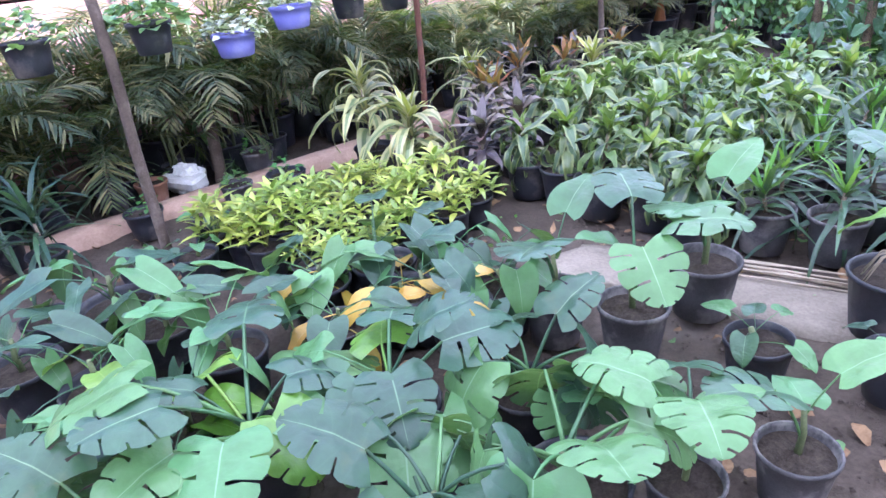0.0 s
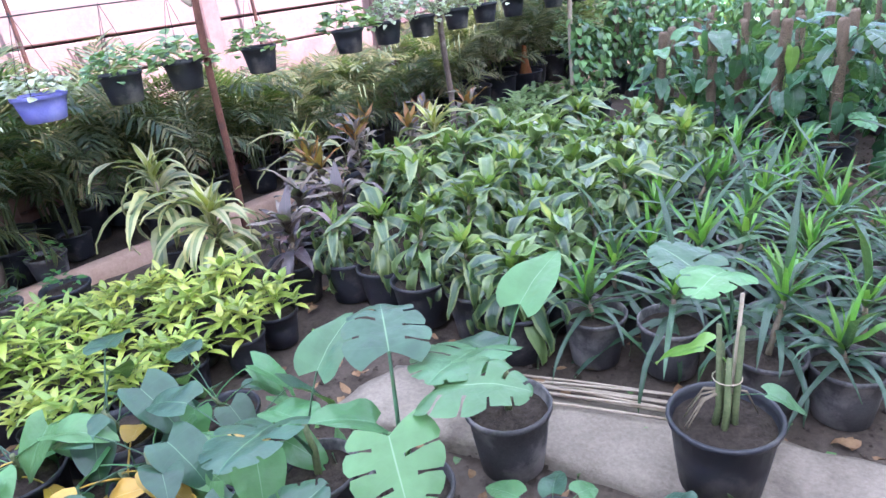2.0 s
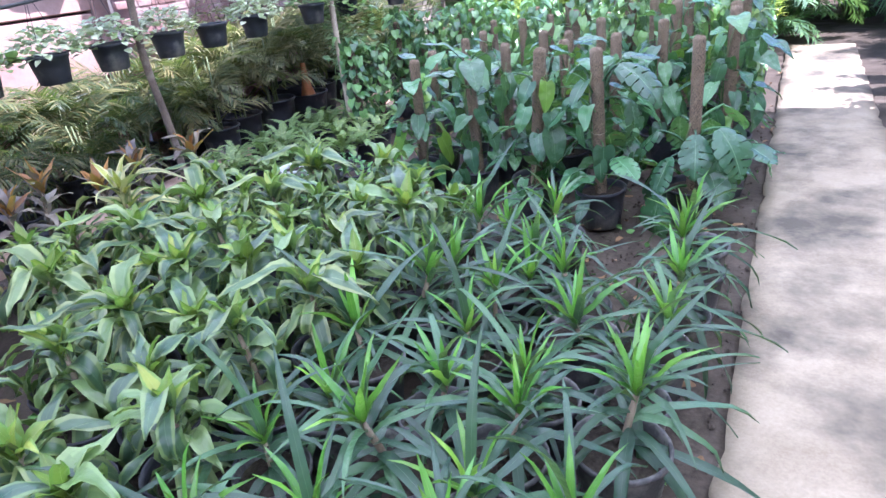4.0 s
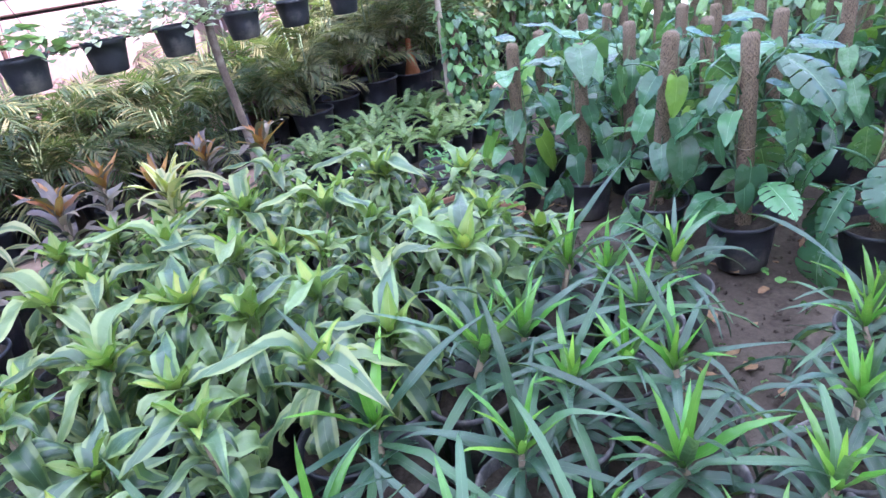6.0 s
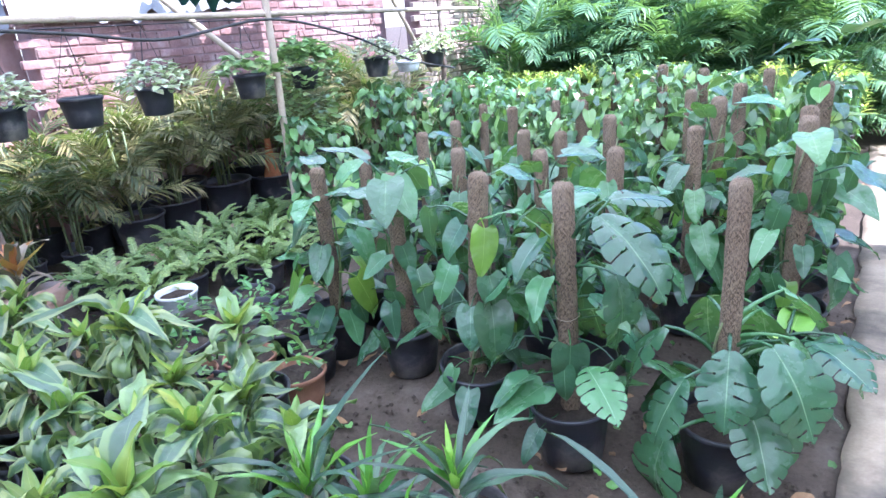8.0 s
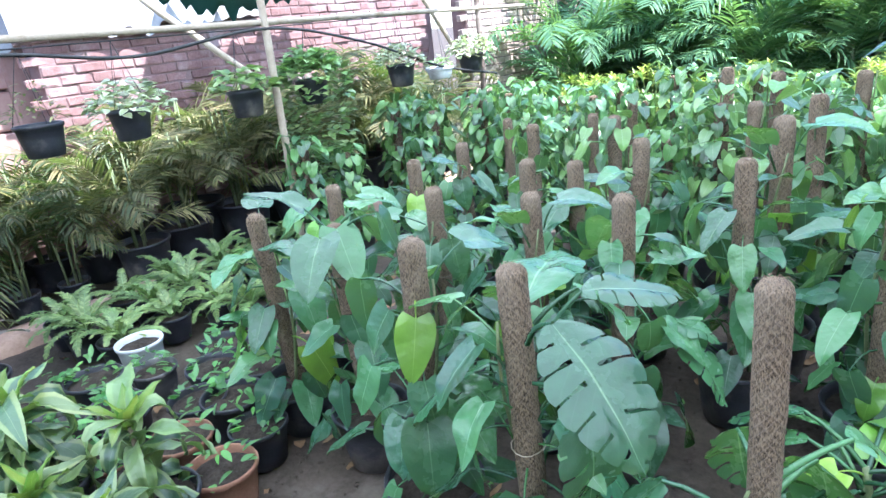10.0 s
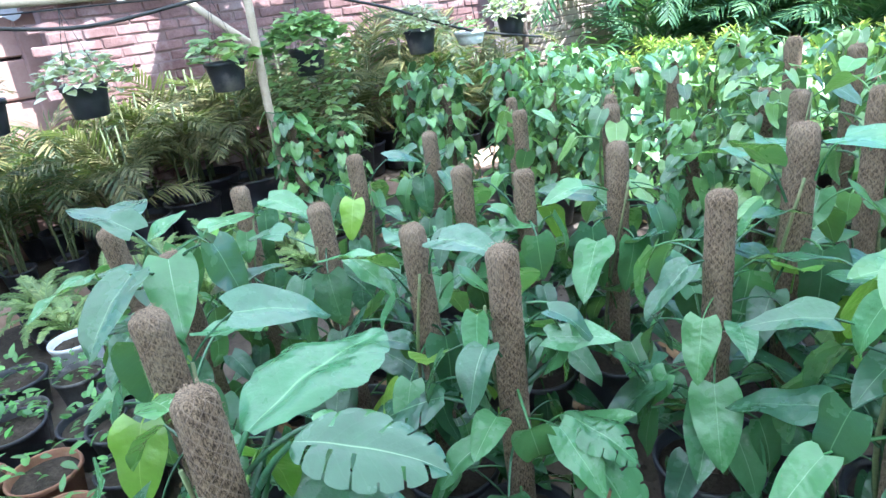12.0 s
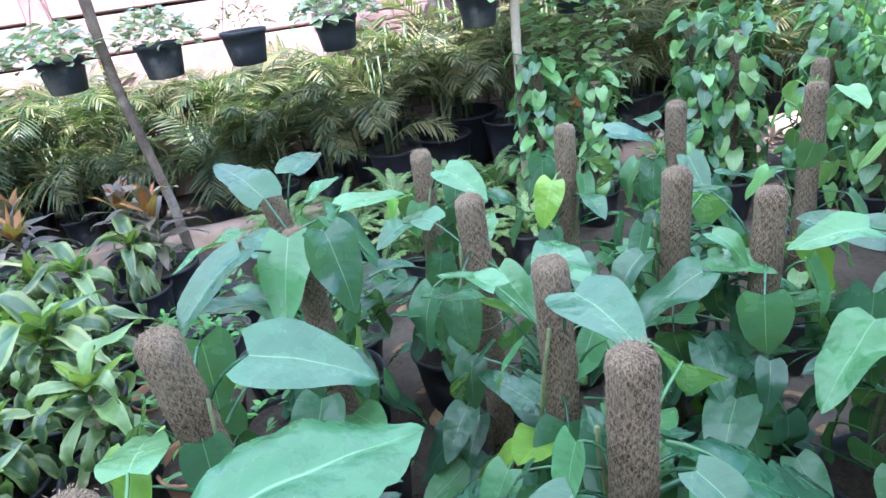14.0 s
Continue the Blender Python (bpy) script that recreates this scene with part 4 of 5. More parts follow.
# ---- plants on the near bed ----
BLACK, SMALL, DUSTY, CLAY, WIDE = (0.15, 0.25, "black_pot"), (0.11, 0.19, "black_pot"), (0.135, 0.24, "dusty_pot"), (0.12, 0.2, "clay_pot"), (0.2, 0.3, "black_pot")
monstera = kind_of(*[stalked("monstera_plant", "potted monstera with large split dull-green leaves", ["monstera", "round", "lime_split"], [8, 3, 1], n, s, BLACK) for n, s in ((12, 1), (10, 2), (12, 3), (11, 4))])
thin_monstera = kind_of(*[stalked("monstera_plant", "young potted monstera with two or three leaves", ["monstera", "round"], [3, 2], n, s, DUSTY, stem=0.2, tilt=(1.1, 1.5), size=(1.0, 1.2)) for n, s in ((3, 11), (4, 12))])
arrow = kind_of(*[stalked("philodendron_plant", "potted philodendron with long arrow-shaped green leaves", ["arrow", "lime"], [7, 1], n, s, BLACK, stem=0.16) for n, s in ((8, 21), (10, 22), (9, 23))])
round_leaf = kind_of(*[stalked("philodendron_plant", "potted plant with rounded dull blue-green leaves and one yellowing", ["round", "arrow", "yellow"], [6, 2, 2], n, s, BLACK, tilt=(0.2, 0.9)) for n, s in ((12, 31), (11, 32))])
for x, y in ((-1.45, 1.39), (-0.82, 1.53), (-1.2, 1.75), (-0.98, 1.15), (-1.62, 0.98), (-1.5, 0.55)):
    place(monstera, x, y, 0, rng.uniform(0.85, 1.05))
for x, y in ((-1.49, 2.26), (-1.19, 2.37), (-1.14, 2.82), (-0.45, 2.05), (-0.63, 1.76)):
    place(thin_monstera, x, y, 0.02, rng.uniform(0.95, 1.1) * (0.78 if y < 2.2 else 1.0))
for x, y in ((-2.76, 0.52), (-2.36, 0.72), (-2.63, 1.05), (-1.89, 0.86), (-2.2, 1.15), (-2.05, 0.35), (-2.95, 0.95), (-2.65, 0.1)):
    place(arrow, x, y, 0, rng.uniform(0.85, 1.1))
for x, y in ((-2.39, 1.67), (-2.3, 1.99), (-1.73, 2.2), (-2.05, 1.55), (-2.1, 2.3), (-1.95, 1.95)):
    place(round_leaf, x, y, 0, rng.uniform(0.8, 1.0))


def cut_monstera():
    r = random.Random(77)
    root = thing("cut_monstera", "cut-back monstera stems tied to a stick in a black pot", "potted plant", spot(-0.52, 3.1, 0.03, 0.0))
    z0 = add_pot(root, 0.165, 0.27, "black_pot", "large black nursery pot")
    for i in range(5):
        a = i * 1.26
        b = Vector((0.03 * math.cos(a), 0.03 * math.sin(a), z0 - 0.02))
        part("stem", tube("stem", [b, b * 0.8 + Vector((0.005, 0, 0.13)), b * 1.1 + Vector((0, 0, r.uniform(0.24, 0.38)))], [0.013, 0.011, 0.008], M["stem"], 7), root)
    part("stick", tube("stick", [Vector((0.01, 0.01, z0 - 0.03)), Vector((0.02, 0.02, z0 + 0.45))], [0.007, 0.006], M["bamboo"], 6), root)
    for i in range(6):
        a = r.uniform(0, 6.28)
        d = Vector((math.cos(a), math.sin(a), 0))
        part("root", tube("root", [d * 0.02 + Vector((0, 0, z0 + 0.12)), d * 0.07 + Vector((0, 0, z0 + 0.1)), d * 0.12 + Vector((0, 0, z0 + 0.0))], [0.004, 0.0035, 0.002], M["cane"], 5), root)
    part("tie", tube("tie", [Vector((0.042 * math.cos(k * 0.45), 0.042 * math.sin(k * 0.45), z0 + 0.17)) for k in range(15)], 0.002, M["bamboo"], 5), root, None, "pale string tie")
    part("leaf", SETS["lime"][1], root, turn((0, 0, z0 + 0.22), 1.4, 0.1, 1.0), "young yellow-green leaf")
    part("leaf", SETS["monstera"][2], root, turn((0, 0, z0 + 0.3), 1.3, 0.8, 0.8))
    part("leaf", SETS["monstera"][5], root, turn((0, 0, z0 + 0.32), 3.0, 1.1, 0.75))
    part("leaf", SETS["round"][0], root, turn((0, 0, z0 + 0.1), -1.2, -0.2, 0.6))


cut_monstera()
yellowing = kind_of(stalked("philodendron_plant", "potted plant with two yellowed leaves among green ones", ["yellow"], [1], 3, 51, BLACK, tilt=(0.5, 0.8), stem=0.06))
place(yellowing, -2.02, 1.88, 0, 1.0, 0.6)
place(yellowing, -1.78, 1.98, 0, 0.95, 2.0)
seedling = kind_of(*[stalked("seedling_pot", "small black pot with a few dark young leaves", ["round"], [1], n, s, SMALL, size=(0.4, 0.6), stem=0.06) for n, s in ((4, 41), (5, 42))])
for x, y in ((-0.39, 2.72), (-0.16, 2.72), (-0.76, 2.5), (-3.3, 1.45), (-3.55, 1.2), (-3.75, 1.7), (-3.2, 0.7)):
    place(seedling, x, y, 0.01, rng.uniform(0.9, 1.1))


def golden_bush(seed):
    root = thing("golden_shrub_pot", "small black pot of bright yellow-green whorled foliage", "potted shrub", Matrix(), "golden shrubs in rows")
    z0 = add_pot(root, *SMALL)
    part("foliage", whorl_mass("golden", 7, 9, 0.12, 0.2 + 0.03 * seed, 0.1, 0.16, 0.125, seed), root, Matrix.Translation((0, 0, z0)))
    return root


golden = kind_of(*[golden_bush(s) for s in range(4)])
for j in range(5):
    for i in range(5):
        x, y = -3.5 + 0.22 * i + rng.uniform(-0.05, 0.05), 1.62 + 0.26 * j + 0.07 * i + rng.uniform(-0.04, 0.04)
        place(golden, x, y, 0, rng.uniform(0.72, 1.08))

# ---- striped and coloured plants along the kerb ----
striped = kind_of(*[rosette("striped_dracaena", "tall dracaena with drooping cream-edged striped leaves", "striped", "striped_top", h, 30, 9, BLACK, s, (-0.1, 1.0)) for h, s in ((0.7, 1), (0.48, 2))])
place(striped[0], -3.92, 3.12)
place(striped[1], -3.45, 3.12)
purple = kind_of(*[rosette("purple_cordyline", "potted cordyline with dark purple-bronze leaves", "purple", "rosy", 0.44, 16, 5, BLACK, s) for s in (3, 4)])
for x, y in ((-2.95, 3.3), (-3.3, 3.65), (-3.05, 3.75)):
    place(purple, x, y)
rosy = kind_of(*[rosette("rosy_cordyline", "potted cordyline with dusty rose leaves and orange shoots", "rosy", "orange", 0.54, 18, 7, BLACK, s) for s in (5, 6)])
for x, y in ((-3.35, 3.95), (-3.7, 4.1), (-3.8, 4.65), (-4.1, 4.95), (-3.75, 5.2), (-3.66, 5.85), (-3.95, 5.6)):
    place(rosy, x, y, 0, rng.uniform(0.9, 1.1))
golden_top = kind_of(rosette("striped_dracaena", "dracaena with yellow-green striped shoots", "striped", "striped_top", 0.55, 16, 8, BLACK, 7))
for x, y in ((-4.05, 4.3), (-3.3, 5.0)):
    place(golden_top, x, y)

# ---- the dracaena bed ----
broad = kind_of(*[rosette("broad_dracaena", "potted dracaena with broad dark green leaves and lime shoots", "broad", "broad_top", h, 24, 6, BLACK, s, (-0.35, 1.05)) for h, s in ((0.5, 11), (0.57, 12), (0.45, 13), (0.53, 14))])
narrow = kind_of(*[rosette("narrow_dracaena", "potted dracaena with narrow dark leaves and upright bright green shoots", "narrow", "narrow_top", h, 19, 7, DUSTY, s, (-0.25, 1.15)) for h, s in ((0.35, 21), (0.42, 22), (0.32, 23), (0.38, 24))])
margined = kind_of(*[rosette("margined_dracaena", "potted dracaena with green leaves edged in pale yellow", "margined", "broad_top", h, 24, 7, BLACK, s, (-0.4, 0.5)) for h, s in ((0.5, 61), (0.44, 62))])
for j in range(9):
    for i in range(7):
        x, y = -3.35 + 0.31 * i + rng.uniform(-0.06, 0.06), 3.5 + 0.31 * j + 0.05 * (i % 2) + rng.uniform(-0.06, 0.06)
        if y > 5.75 or x < -2.6 and y > 5.5 or x < -2.75 and y < 4.3 or x < -3.2 and y > 5.4 or x > -1.4:
            continue
        place(margined if x < -2.3 or (i + 3 * j) % 5 == 0 else broad, x, y, 0, rng.uniform(0.88, 1.1))
for j in range(8):
    for i in range(4):
        x, y = -1.22 + 0.32 * i + rng.uniform(-0.06, 0.06), 3.55 + 0.31 * j + 0.08 * (i % 2) + rng.uniform(-0.06, 0.06)
        if y > 5.25 and i in (1, 2) and rng.random() < 0.5:
            continue
        place(narrow, x, y, 0, rng.uniform(0.9, 1.12))


for x, y in ((-3.14, 5.6), (-2.8, 5.75), (-2.45, 5.72), (-2.05, 5.95), (-3.45, 5.75)):
    place(margined if x < -2.7 else broad, x, y, 0, rng.uniform(0.9, 1.05))


def potted_mass(name, label, category, pot, mesh, group="", lift=0.0):
    root = thing(name, label, category, Matrix(), group)
    z0 = add_pot(root, *pot)
    part("foliage", mesh, root, Matrix.Translation((0, 0, z0 + lift)))
    return root


# ---- ferns and small pots ----
FERN = [frond("frond", L["fern"], rng.uniform(0.26, 0.36), 30, 0.0046, 0.95, 1.8, s, 0.15, 0.15) for s in range(4)]


def fern(seed):
    r = random.Random(seed)
    root = thing("fern_pot", "black pot overflowing with light green feathery fern fronds", "potted fern", Matrix(), "ferns by the kerb")
    z0 = add_pot(root, 0.12, 0.18, "black_pot")
    for i in range(16):
        part("frond", r.choice(FERN), root, turn((0, 0, z0), i * 2.4, r.uniform(-0.5, 0.45), r.uniform(0.8, 1.15), r.uniform(-0.2, 0.2)))
    return root


ferns = kind_of(*[fern(s) for s in range(3)])
for j in range(6):
    for i in range(4):
        x, y = -4.25 + 0.3 * i + rng.uniform(-0.05, 0.05), 6.5 + 0.33 * j + rng.uniform(-0.06, 0.06)
        if x > -3.5 and (y < 6.9 or y > 7.9):
            continue
        place(ferns, x, y, 0, rng.uniform(0.85, 1.1))
bare = kind_of(*[potted_mass("half_empty_pot", lab, "flower pot", pot, small_leaves("weed", n, 0.1, 0.14, 0.03, 0.08, 0.22, s), "small pots in front of the climbers")
                 for lab, pot, n, s in (("black nursery pot with sparse weedy leaves", (0.13, 0.2, "black_pot"), 26, 1), ("faded clay-coloured plastic pot with few leaves", CLAY, 16, 2), ("black nursery pot with a tuft of leaves", (0.12, 0.19, "dusty_pot"), 40, 3))])
for x, y in ((-3.23, 6.22), (-2.79, 6.15), (-2.8, 6.61), (-2.6, 6.41), (-2.37, 6.21), (-2.2, 6.45), (-2.73, 5.93), (-2.35, 5.93), (-3.1, 6.45), (-3.05, 5.95), (-2.52, 6.0), (-2.95, 6.2), (-2.6, 6.75), (-3.0, 6.78), (-2.45, 6.5), (-2.05, 6.2), (-3.35, 6.1), (-2.9, 5.98)):
    place(bare[1] if (x, y) in ((-2.37, 6.21), (-2.52, 6.0), (-2.05, 6.2)) else [bare[0], bare[2]], x, y, 0, rng.uniform(0.85, 1.1))
bucket = thing("white_bucket", "dirty white plastic bucket with soil", "bucket", spot(-3.33, 6.5, 0))
add_pot(bucket, 0.115, 0.24, "white_pot")

# ---- climbers on coir poles ----
TOPS = [(-2.17, 6.61, 1.02, "philo", 0.12, -0.1), (-1.81, 6.69, 0.99, "arrowtop", 0.04, 0.0), (-1.24, 6.49, 1.08, "philo", 0.06, -0.1), (-0.9, 6.46, 1.07, "front", 0, 0.03), (-0.37, 6.54, 1.1, "edge", 0.06, 0),
        (-0.95, 7.15, 1.05, "big", 0.02, -0.03), (-1.31, 7.17, 1.02, "philo", 0.02, 0.02), (-1.72, 7.12, 1.02, "philo", 0.03, -0.02), (-2.25, 7.58, 1.0, "philo", 0, 0), (-1.6, 7.6, 1.03, "big", 0.03, -0.05),
        (-2.28, 8.0, 1.0, "philo", 0.04, -0.03), (-2.3, 7.1, 0.99, "philo", 0, 0), (-1.45, 7.74, 1.0, "philo", 0, 0), (-2.05, 8.35, 1.04, "pothos", 0, 0), (-1.59, 8.4, 1.08, "pothos", 0, 0), (-1.27, 8.0, 1.05, "philo", 0, 0),
        (-0.72, 8.06, 1.14, "philo", 0, 0), (-0.75, 7.7, 1.05, "philo", 0, 0), (-1.98, 9.47, 1.04, "pothos", 0, 0), (-1.4, 9.56, 1.18, "pothos", 0, 0), (-0.7, 8.55, 1.15, "pothos", 0, 0), (-1.08, 9.42, 1.16, "pothos", 0, 0),
        (-0.28, 7.6, 1.12, "philo", 0, 0), (-0.3, 7.88, 1.12, "philo", 0, 0), (-0.28, 8.6, 1.15, "crown", 0, 0), (-0.66, 9.41, 1.15, "pothos", 0, 0), (-1.0, 8.7, 1.1, "pothos", 0, 0), (-2.5, 8.75, 1.0, "pothos", 0, 0), (-2.0, 8.95, 1.0, "pothos", 0, 0)]
CLIMB = "climber with glossy heart-shaped leaves on a brown coir pole"
philo = kind_of(*[climber(CLIMB, ["philo", "lime"], [14, 1], 39, 1.05, s, BLACK, tall=0.86, lift=0.1, spread=0.7) for s in (1, 2, 3)])
big = kind_of(climber(CLIMB, ["philo", "split"], [6, 1], 40, 1.06, 4, BLACK, tall=0.85, lift=0.1, spread=0.7, extra=(("tall", 5.6, 0.85, 0.6, 0.62), ("notched", 0.02, 0.82, -0.1, 1.0), ("philo", 1.0, 0.8, 0.4, 1.25))))
arrowtop = kind_of(climber("climber with big upright heart leaves at the pole's head", ["philo"], [1], 28, 1.0, 7, BLACK, tall=0.8, extra=(("philo", 4.3, 0.98, 1.0, 1.5), ("philo", 2.2, 1.0, 0.5, 1.3), ("philo", 0.9, 1.02, 0.2, 1.3), ("philo", 3.7, 0.96, 0.3, 1.3), ("philo", 5.2, 1.0, 0.3, 1.35), ("philo", 6.1, 1.03, 0.2, 1.3), ("philo", 0.2, 0.95, 0.4, 1.3))))
pothos = kind_of(*[climber("pothos with yellow-green heart leaves covering a coir pole", ["pothos"], [1], 23, 1.12, s, BLACK, tall=1.0) for s in (8, 9, 10)])
HEADS = {"philo": 1.05, "big": 1.06, "arrowtop": 1.0, "pothos": 1.12}
KINDS = {"philo": philo, "big": big, "arrowtop": arrowtop, "pothos": pothos}
front = kind_of(climber("climber with large deeply split leaves on a thick coir pole", ["split", "philo"], [2, 3], 36, 1.08, 5, BLACK, tall=0.86, fat=1.0, lift=0.1, spread=0.6, extra=(("notched", 0.3, 0.93, 0.5, 1.1), ("lime", 0.7, 0.84, 0.5, 1.1), ("notched", 2.0, 0.84, 0.2, 0.95), ("split", 5.8, 0.78, 0.15, 0.85), ("split", 1.2, 0.66, 0.1, 0.85), ("notched", 5.0, 0.7, 0.0, 0.9))))
KINDS["front"], HEADS["front"] = front, 1.08
edge = kind_of(climber("climber with very large feathered leaves on a thick coir pole", ["split"], [1], 9, 1.08, 6, BLACK, tall=0.5, fat=0.9, lift=-0.1, extra=(("split", 5.6, 0.66, 0.0, 1.1), ("split", 4.7, 0.6, 0.0, 1.05), ("split", 5.3, 0.5, 0.05, 1.1), ("split", 5.9, 0.6, 0.0, 1.0), ("split", 4.0, 0.5, -0.1, 1.0), ("split", 5.1, 0.55, 0.0, 1.0), ("split", 3.3, 0.62, -0.1, 1.05), ("split", 5.9, 0.45, -0.1, 1.0), ("split", 2.6, 0.5, -0.2, 1.0))))
KINDS["edge"], HEADS["edge"] = edge, 1.08
crown = kind_of(climber("pothos with huge fresh green leaves crowning a coir pole", ["pothos", "philo"], [3, 1], 24, 1.12, 9, BLACK, tall=1.0, extra=(("tall", 0.3, 1.1, 0.7, 0.8), ("round", 1.8, 1.2, 0.9, 1.1), ("round", 4.1, 1.15, 0.8, 1.2), ("lime", 2.9, 1.2, 0.8, 1.0), ("lime", 5.2, 0.9, 0.4, 1.0))))
KINDS["crown"], HEADS["crown"] = crown, 1.12
SPINS = {"edge": 0.0, "crown": 0.0, "front": 0.0, "big": 0.0, "arrowtop": 0.0}
for x, y, z, kind, a, b in TOPS:
    ob = place(KINDS[kind], x, y, 0)
    size = z / HEADS[kind]
    ob.matrix_basis = Matrix.Translation((x + b, y + a, 0)) @ Matrix.Rotation(math.atan2(a, z), 4, "X") @ Matrix.Rotation(-math.atan2(b, z), 4, "Y") @ Matrix.Rotation(SPINS.get(kind, rng.uniform(0, 6.28)), 4, "Z") @ Matrix.Scale(size, 4)


def far_pothos(seed):
    r = random.Random(seed)
    root = thing("moss_pole_plant", "pothos with yellow-green heart leaves covering a coir pole", "potted climber", Matrix(), "climbers on coir poles")
    z0 = add_pot(root, *BLACK)
    part("moss_pole", POLES[seed % 3], root, Matrix.Translation((0, 0, z0 - 0.05)) @ Matrix.Diagonal((1, 1, 0.95, 1)))
    chunks = []
    for i in range(120):
        t = i / 120
        a = i * 2.4 + r.uniform(-0.4, 0.4)
        ln = r.uniform(0.07, 0.125)
        v, f, u = leaf_data(ln, ln * 0.4, "heart", r.uniform(0.05, 0.14), 0.5, r.uniform(0.9, 2.2), 0.5, 0.25, 0.003, -0.7, 0.1, 0, 8, 2, i)
        chunks.append((v, f, u, turn((0.04 * math.cos(a + 1.57), 0.04 * math.sin(a + 1.57), z0 + 0.88 * t), a, r.uniform(-0.4, 0.6), 1.0, r.uniform(-0.3, 0.3))))
    v, f, u = gather(chunks)
    part("foliage", mesh_from("foliage", v, f, L["pothos"], u), root)
    return root


dense = kind_of(*[far_pothos(s) for s in (81, 82, 83)])
for j in range(5):
    for i in range(9):
        x, y = -3.7 + 0.42 * i + rng.uniform(-0.1, 0.1), 8.95 + 0.42 * j + rng.uniform(-0.1, 0.1)
        if min((x - p[0]) ** 2 + (y - p[1]) ** 2 for p in TOPS) > 0.09:
            place(dense, x, y, 0, rng.uniform(0.8, 1.05))
for x, y in ((-3.3, 8.75), (-3.6, 8.3), (-3.68, 8.0)):
    place(dense, x, y, 0, rng.uniform(0.75, 0.95))

# ---- palms ----
FRONDS = {k: [frond("frond", L[k], rng.uniform(0.6, 0.82), 25, 0.0064, 1.25, 1.5 + 0.3 * s, 10 + s, 0.36, 0.05) for s in range(4)] for k in ("palm", "palm_pale")}
FAR_FRONDS = [frond_data(rng.uniform(1.1, 1.5), 30, 0.0125, 1.25, 1.5 + 0.25 * s, 30 + s, 0.3, 0.1) for s in range(4)]


def palm(kind, seed, count, pot, label, group, tilt=(-0.8, 0.25), canes=4):
    r = random.Random(seed)
    root = thing("areca_palm", label, "potted palm", Matrix(), group)
    z0 = add_pot(root, *pot)
    for i in range(canes):
        a = i * 2.4
        b = Vector((0.05 * math.cos(a), 0.05 * math.sin(a), z0 - 0.02))
        part("cane", tube("cane", [b, b * 1.3 + Vector((0, 0, 0.22)), b * 2.0 + Vector((0, 0, 0.5))], [0.012, 0.01, 0.007], M["stem"], 6), root)
    for i in range(count):
        q = r.uniform(0.2, 1.0)
        b = Vector(((0.05 + 0.05 * q) * math.cos(i * 2.4), (0.05 + 0.05 * q) * math.sin(i * 2.4), z0 + 0.46 * q))
        part("frond", r.choice(FRONDS[kind]), root, turn(b, i * 2.4 + r.uniform(-0.4, 0.4), r.uniform(*tilt), r.uniform(0.75, 1.15), r.uniform(-0.3, 0.3)))
    return root


strip = kind_of(*[palm("palm", s, 14, (0.13, 0.22, "black_pot"), "areca palm with dark feathery fronds in a black pot", "palms along the wall") for s in (1, 2, 3)])
pale_strip = kind_of(*[palm("palm_pale", s, 18, (0.21, 0.34, "black_pot"), "areca palm with pale yellowish fronds in a large black pot", "palms along the wall", (-0.6, 0.25)) for s in (4, 5)])
y = 0.2
while y < 11.2:
    for x in (-5.08 if y < 4.6 else -4.98, -5.4, -5.7):
        if 7.2 < y < 9.9:
            continue
        place(strip, x + rng.uniform(-0.1, 0.1), y + rng.uniform(-0.15, 0.15), 0, (1.35 if y < 3.6 else 1.12) * (rng.uniform(0.7, 1.15) if x < -5.2 else rng.uniform(0.65, 1.0)))
    y += 0.47
for x, y, s in ((-4.98, 7.68, 1.05), (-5.0, 8.24, 1.1), (-5.15, 9.25, 1.15), (-4.9, 7.28, 0.95), (-5.25, 9.9, 1.15), (-5.3, 7.95, 1.2), (-5.3, 8.75, 1.25), (-5.28, 7.45, 1.1)):
    place(pale_strip, x, y, 0, s)
for x, y, s in ((-5.3, 7.1, 1.15), (-5.3, 9.5, 1.45), (-5.2, 10.5, 1.4), (-5.0, 10.9, 1.2)):
    place(strip, x, y, 0, s)


def far_palm(seed):
    r = random.Random(seed)
    root = thing("large_palm", "tall bushy areca palm with long green fronds", "palm", Matrix(), "palms at the far end")
    for i in range(7):
        a = i * 2.4
        b = Vector((0.14 * math.cos(a), 0.14 * math.sin(a), 0))
        part("cane", tube("cane", [b - Vector((0, 0, 0.05)), b * 1.3 + Vector((0, 0, 0.5)), b * 2.0 + Vector((0, 0, 1.1))], [0.03, 0.025, 0.018], M["stem"], 7), root)
    chunks = []
    for i in range(52):
        b = Vector((0.2 * math.cos(i * 2.4), 0.2 * math.sin(i * 2.4), r.uniform(0.05, 1.2)))
        v, f, u = r.choice(FAR_FRONDS)
        chunks.append((v, f, u, turn(b, i * 2.4 + r.uniform(-0.4, 0.4), r.uniform(-0.8, 0.2), r.uniform(0.75, 1.2), r.uniform(-0.3, 0.3))))
    v, f, u = gather(chunks)
    part("crown", mesh_from("crown", v, f, L["far_palm"], u), root)
    return root


